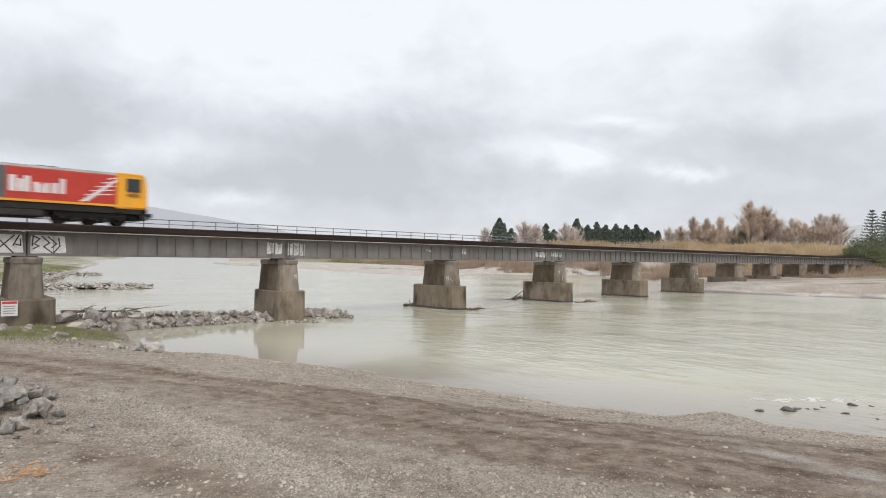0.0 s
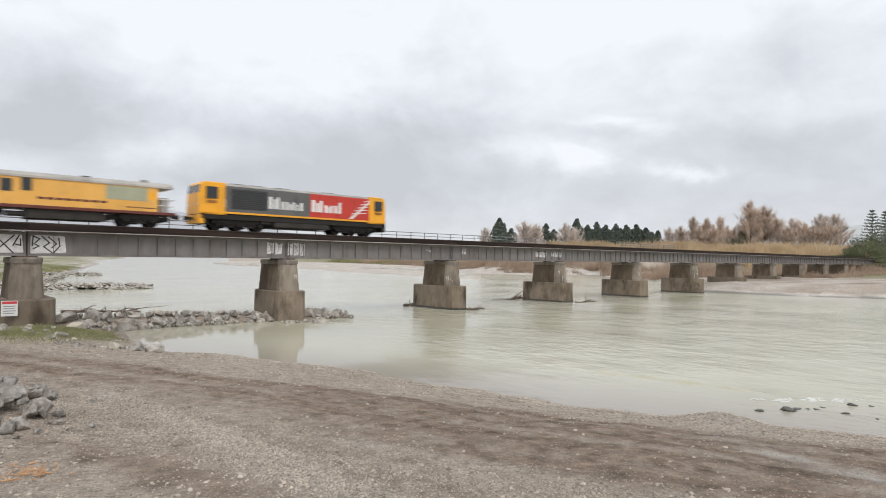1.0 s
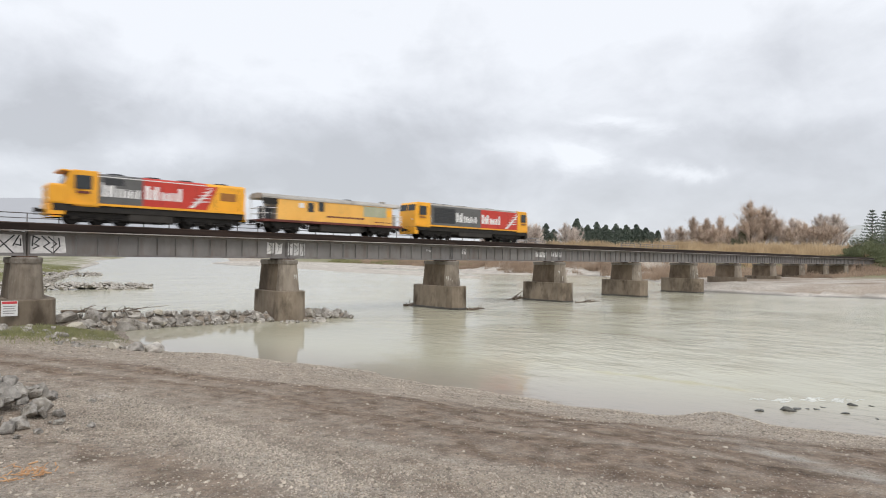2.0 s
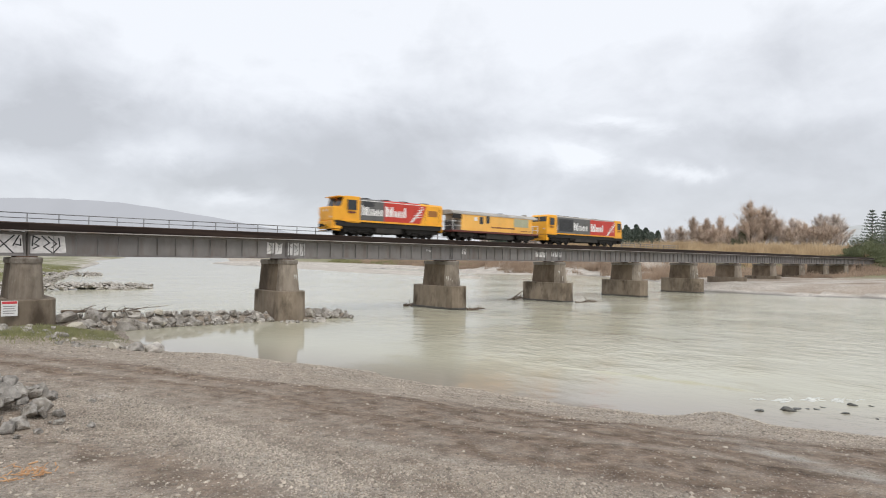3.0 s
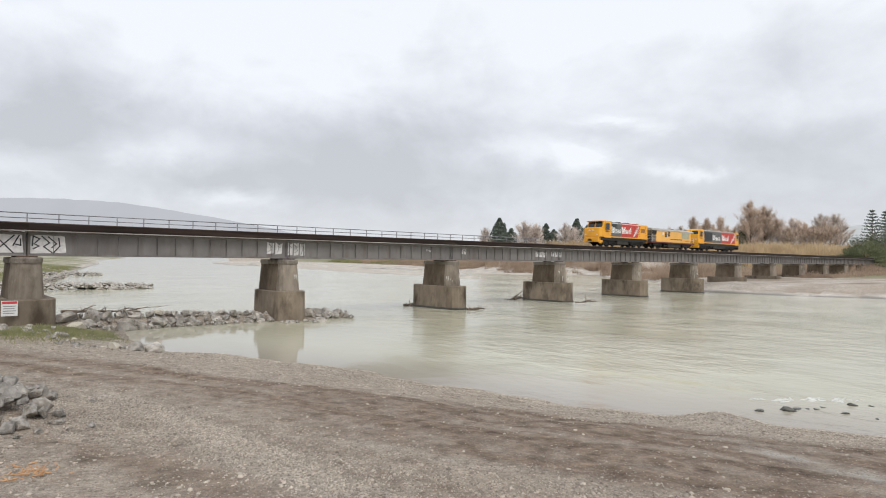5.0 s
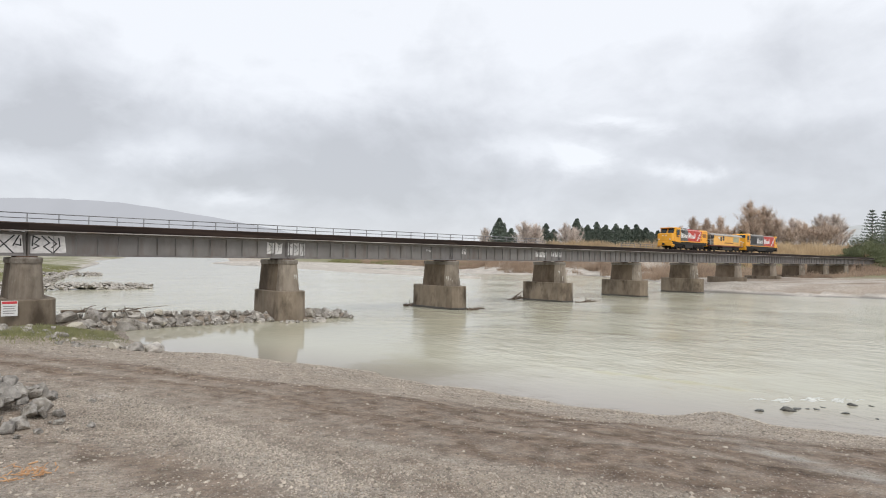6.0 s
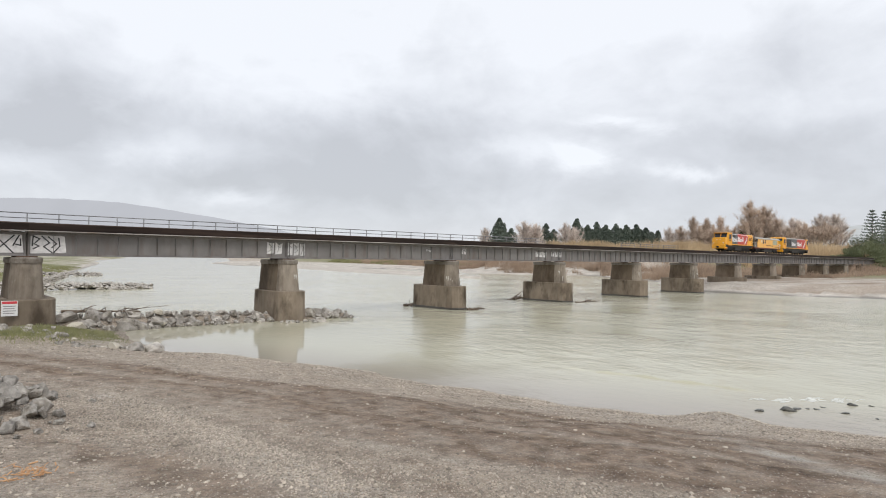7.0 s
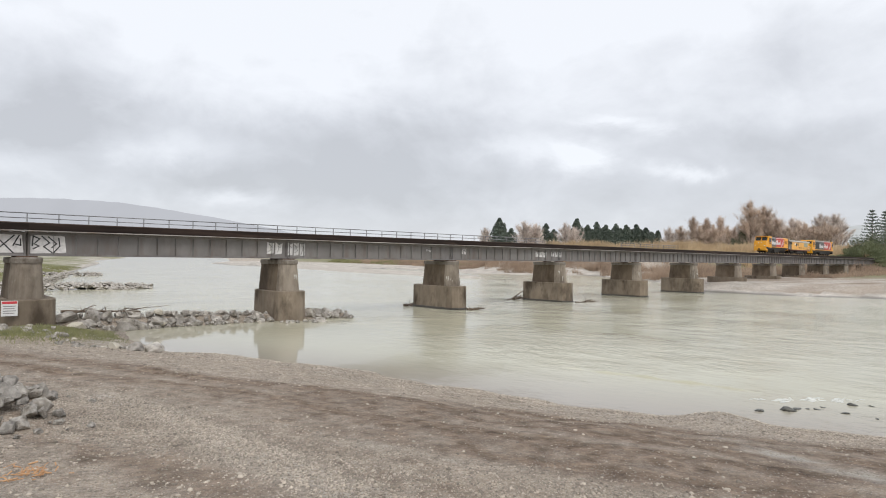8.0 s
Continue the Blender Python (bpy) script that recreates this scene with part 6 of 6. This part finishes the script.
strip_scatter("green_scrub", [(214, 345), (208, 315), (203, 270), (198, 245)], 4.0, 9000, 1.2, 3.0, 0.16, M_GRASS, "olive green growth along the far shingle", "scrub", 13, 0.4)
strip_scatter("scrub_willow", [(140, 60), (168, 57), (190, 56), (205, 54)], 2.5, 9000, 1.2, 3.4, 0.14, M_SCRUB, "brown scrub behind the far piers", "scrub", 3, 0.25)
strip_scatter("pier_scrub", [(150, 43.4), (170, 43.0), (190, 42.4), (208, 41.5)], 1.6, 4200, 0.5, 1.9, 0.09, M_SCRUB, "low brown scrub at the feet of the far piers", "scrub", 8, 0.3)
strip_scatter("bank_tussock", [(205, 36), (214, 24), (224, 10), (236, -10)], 6.0, 12000, 1.5, 3.2, 0.16, M_REED, "tan tussock by the far bridge end", "tussock", 4, 0.3)
strip_scatter("bank_grass", [(3.2, 44.5), (5.2, 42.6), (7.2, 43.2), (8.0, 40.5), (7.6, 37.5), (6.4, 36)], 0.55, 5200, 0.08, 0.26, 0.02, M_GRASS, "rough green grass at the pier foot", "grass", 5, 0.4)
strip_scatter("verge_grass", [(3.4, 37.5), (5.2, 37.0), (6.8, 38.6), (8.2, 40.2), (8.6, 42.2), (7.2, 43.4), (5.6, 42.0)], 0.75, 12000, 0.18, 0.50, 0.05, M_GRASS, "rough green grass between rocks on the bank edge", "grass", 9, 0.45)
strip_scatter("river_meadow", [(4, 62), (7, 75), (10, 95), (15, 130), (22, 165), (30, 200), (43, 255)], 3.2, 14000, 0.3, 0.9, 0.10, M_GRASS, "rough grass on the upstream bank", "grass", 6, 0.4)
strip_scatter("bar_grass", [(222, 330), (226, 278), (214, 215)], 5.0, 14000, 0.8, 2.2, 0.16, M_GRASS, "low green growth on the far shingle", "grass", 7, 0.4)


def trunk_part(parent, h, r, rs, limbs, spread, lift=0.6, low=0.25):
    b = fresh()
    rod(b, (0, 0, -0.3), (0.02 * h, 0, h * 0.55), r, r * 0.5, 7)
    rod(b, (0.02 * h, 0, h * 0.55), (0, 0.01 * h, h * 0.93), r * 0.5, r * 0.08, 6)
    ends = []
    for k in range(limbs):
        z = h * rs.uniform(low, 0.8)
        a = rs.uniform(0, 6.28)
        l = spread * (1.1 - z / h) * rs.uniform(0.6, 1.1) + 0.1 * spread
        e = Vector((math.cos(a) * l, math.sin(a) * l, min(z + l * lift * rs.uniform(0.6, 1.5), h * rs.uniform(0.82, 0.97))))
        rod(b, (0.015 * h, 0, z), e, r * 0.22, r * 0.03, 5)
        ends.append(((0.015 * h, 0, z), tuple(e)))
    part("trunk", b, M_BARK, parent)
    return ends


def bare_tree(x, y, h, spread, seed, material, label, name="bare_tree", twigs=1500, lift=0.9, low=0.2):
    rs = np.random.RandomState(seed)
    p = base_of(name, pose(x, y, gz(x, y)), label, "tree", "bare trees")
    ends = np.array(trunk_part(p, h, 0.013 * h, rs, 46, spread, lift * 1.25, low))
    a, e = ends[:, 0], ends[:, 1]
    k = rs.randint(0, len(a), twigs)
    u = rs.uniform(0.25, 1.05, (twigs, 1))
    s = a[k] * (1 - u) + e[k] * u
    top = np.array([[0, 0, h * 0.6]]) + rs.rand(twigs // 4, 1) * np.array([[0, 0, h * 0.35]])
    s[: len(top)] = top
    way = rs.randn(twigs, 3) * 0.42 + np.array([0, 0, 0.95])
    way[:, :2] += s[:, :2] / max(spread, 0.1) * 0.6
    way /= np.linalg.norm(way, axis=1, keepdims=True)
    t = s + way * (h * rs.uniform(0.04, 0.13, (twigs, 1)))
    # shorter twigs sprout from the first ones
    k2 = rs.randint(0, twigs, twigs * 2)
    s2 = s[k2] + (t[k2] - s[k2]) * rs.uniform(0.3, 1, (twigs * 2, 1))
    w2 = rs.randn(twigs * 2, 3) * 0.6 + np.array([0, 0, 0.5])
    t2 = s2 + w2 / np.linalg.norm(w2, axis=1, keepdims=True) * h * rs.uniform(0.02, 0.06, (twigs * 2, 1))
    co, f = spikes(np.concatenate([s, s2]), np.concatenate([t, t2]), np.concatenate([np.full(twigs, 0.062), np.full(twigs * 2, 0.042)]) * h / 22, rs)
    ob = new("crown", quick_mesh("crown", co, f, material, "", ""))
    ob.parent = p


def pine_tree(x, y, h, spread, seed, label="dark green pine tree behind the far bank"):
    rs = np.random.RandomState(seed)
    p = base_of("pine_tree", pose(x, y, gz(x, y)), label, "tree", "pine trees")
    part("trunk", rod(fresh(), (0, 0, -0.3), (0, 0, h * 0.96), 0.02 * h, 0.004 * h, 7), M_BARK, p)
    n = 5600
    zt = h * (0.05 + 0.95 * rs.rand(n) ** 1.1)
    a = rs.uniform(0, 6.28, n)
    # each bough reaches its own distance, so the outline is ragged
    reach = rs.uniform(0.3, 1.15, (18, 9))
    tier = np.minimum((zt / h * 18).astype(int), 17)
    rim = spread * (1.02 - zt / h) ** 0.8 * reach[tier, ((a + tier * 0.7) * 9 / 6.2832).astype(int) % 9] + 0.015 * h * rs.rand(n)
    q = rim * rs.rand(n) ** 0.45
    c = np.stack([q * np.cos(a), q * np.sin(a), zt + 0.10 * q], 1)
    co, f = leaf_cloud(c, h * 0.020, rs, 0.2)
    ob = new("crown", quick_mesh("crown", co, f, M_PINE, "", ""))
    ob.parent = p


def tiered_pine(x, y, h, spread, seed):
    rs = np.random.RandomState(seed)
    p = base_of("tiered_pine", pose(x, y, gz(x, y)), "tall slender pine with open tiers of level branches", "tree", "tiered pines")
    part("trunk", rod(fresh(), (0, 0, -0.3), (0, 0, h), 0.014 * h, 0.003 * h, 7), M_BARK, p)
    pts = []
    for k in range(11):
        z = h * (0.30 + 0.68 * k / 10.5)
        r = spread * (1.08 - k / 10.5) ** 0.85
        for j in range(7):
            a = j * 0.898 + k * 0.5 + rs.uniform(-0.15, 0.15)
            u = np.linspace(0.08, 1, 16)
            for du in u:
                for m in range(2):
                    pts.append((r * du * math.cos(a) + rs.randn() * 0.07 * r, r * du * math.sin(a) + rs.randn() * 0.07 * r, z + 0.16 * r * du * du + rs.randn() * 0.02 * h * 0.4))
    co, f = leaf_cloud(np.array(pts), 0.013 * h, rs)
    ob = new("crown", quick_mesh("crown", co, f, M_PINE, "", ""))
    ob.parent = p


def shrub(x, y, h, spread, seed, material, label):
    rs = np.random.RandomState(seed)
    p = base_of("shrub", pose(x, y, gz(x, y)), label, "shrub", "bank shrubs")
    b = fresh()
    for k in range(5):
        a = rs.uniform(0, 6.28)
        rod(b, (0, 0, -0.2), (math.cos(a) * spread * 0.5, math.sin(a) * spread * 0.5, h * 0.6), 0.02 * h, 0.006 * h, 5)
    part("stems", b, M_BARK, p)
    clumps = rs.randn(16, 3) * np.array([spread * 0.45, spread * 0.45, h * 0.18]) + np.array([0, 0, h * 0.5])
    n = 7000
    k = rs.randint(0, 16, n)
    v = rs.randn(n, 3)
    v /= np.linalg.norm(v, axis=1, keepdims=True)
    c = clumps[k] + v * (rs.rand(n, 1) ** 0.4) * np.array([spread * 0.30, spread * 0.30, h * 0.26])
    c[:, 2] = np.maximum(c[:, 2], 0.1)
    co, f = leaf_cloud(c, max(0.15, 0.016 * h), rs)
    ob = new("crown", quick_mesh("crown", co, f, material, "", ""))
    ob.parent = p


def plant_all():
    rs = random.Random(77)

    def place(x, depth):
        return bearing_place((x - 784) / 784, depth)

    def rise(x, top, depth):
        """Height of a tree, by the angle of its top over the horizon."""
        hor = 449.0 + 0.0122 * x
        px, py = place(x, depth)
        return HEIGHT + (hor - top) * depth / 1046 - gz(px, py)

    for x, top, w, depth in ((884, 390, 34, 330), (966, 400, 26, 330), (1021, 391, 28, 335), (1040, 402, 26, 330), (1056, 397, 24, 340), (1072, 402, 26, 330), (1090, 400, 26, 338), (1108, 402, 28, 330), (1126, 401, 28, 340), (1143, 407, 26, 330), (1164, 412, 24, 335), (905, 408, 30, 338), (980, 410, 30, 340), (1032, 408, 30, 345), (1048, 410, 30, 348), (1064, 408, 30, 345), (1080, 411, 30, 348), (1098, 408, 30, 345), (1117, 410, 30, 348), (1135, 411, 30, 345), (1153, 414, 30, 345), (892, 404, 26, 338), (876, 404, 24, 334), (1012, 408, 30, 342)):
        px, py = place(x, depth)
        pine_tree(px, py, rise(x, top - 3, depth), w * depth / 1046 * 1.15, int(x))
    brown = "leafless brown winter willow behind the reeds"
    for x, top, w, depth, pale, nm in ((1227, 389, 22, 290, 0, "poplar"), (1250, 391, 22, 292, 0, "poplar"), (1274, 388, 24, 288, 0, "poplar"), (1328, 358, 44, 262, 0, ""), (1352, 366, 46, 264, 0, ""), (1375, 390, 40, 262, 0, ""), (1402, 388, 46, 275, 1, ""), (1425, 398, 44, 262, 0, ""), (1452, 380, 36, 285, 1, ""), (1476, 381, 40, 285, 1, ""), (1440, 402, 44, 258, 0, ""), (1470, 402, 50, 255, 0, ""),
                                       (928, 394, 44, 310, 1, ""), (948, 398, 34, 312, 1, ""), (1000, 397, 40, 310, 1, ""), (858, 405, 28, 330, 1, ""), (1185, 404, 34, 300, 1, ""), (1205, 402, 30, 300, 0, ""), (1300, 404, 36, 280, 0, ""), (1395, 404, 50, 256, 0, ""), (1340, 384, 60, 270, 0, ""), (1362, 378, 44, 268, 1, ""), (1415, 392, 40, 282, 1, ""), (1488, 396, 40, 262, 1, ""), (1460, 394, 40, 270, 0, ""), (1238, 400, 34, 282, 0, ""), (1262, 400, 34, 282, 0, ""), (1288, 402, 24, 290, 0, ""), (1320, 396, 40, 275, 0, ""), (938, 402, 40, 316, 1, ""), (1015, 404, 36, 305, 1, "")):
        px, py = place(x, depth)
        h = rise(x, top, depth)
        sp = w * depth / 1046 * 0.62
        if nm:
            bare_tree(px, py, h * 1.03, sp * 0.95, int(x), M_TWIG, "narrow leafless brown poplar on the far bank", "poplar_tree", 4200, 1.5, 0.06)
        else:
            bare_tree(px, py, h, sp, int(x), M_TWIG_PALE if pale else M_TWIG, "pale leafless winter tree on the far bank" if pale else brown, twigs=4200)
    for x, top, depth, sp in ((1544, 370, 225, 4.6), (1567, 372, 228, 4.6)):
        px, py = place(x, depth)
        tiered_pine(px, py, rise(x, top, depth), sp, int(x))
    for x, top, w, depth, m in ((1310, 414, 26, 262, M_EVERGREEN), (1392, 408, 30, 262, M_EVERGREEN), (1528, 416, 60, 222, M_EVERGREEN), (1556, 414, 60, 218, M_EVERGREEN), (1580, 414, 70, 215, M_EVERGREEN), (1512, 436, 44, 205, M_SHRUB), (1535, 428, 50, 202, M_SHRUB), (1560, 440, 50, 196, M_SHRUB), (1556, 462, 44, 186, M_SHRUB), (1490, 448, 40, 212, M_SHRUB), (1575, 470, 40, 176, M_SHRUB), (1600, 440, 80, 190, M_SHRUB)):
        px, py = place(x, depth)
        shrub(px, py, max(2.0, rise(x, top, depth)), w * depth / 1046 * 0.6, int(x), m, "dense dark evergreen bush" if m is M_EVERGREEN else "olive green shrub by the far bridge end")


plant_all()


# ---- movement ----
def train_x(t):
    return 12.33 + 20.87 * t + 0.06 * t * t - 0.0068 * t ** 3


def motions():
    times = [k / 2 for k in range(17)]
    for vehicle, back in ((lead, 0.0), (wagon, 18.9), (trail, 34.8)):
        walk(vehicle, [(t, BRIDGE @ pose(train_x(t) - back, AXIS_Y, RAIL_Z)) for t in times])
    ticks = [k / 30 for k in range(241)]
    for w, x in WHEELS:
        walk(w, [(t, pose(x, 0, 0.47, 0, math.degrees((train_x(t) - 12.3) / 0.47), 0)) for t in ticks])
    # the sheet of ripples drifts downstream
    walk(water, [(t, pose(900 + 0.25 * t, 900 - 0.9 * t, 0)) for t in (0.0, 4.0, 8.0)])


motions()
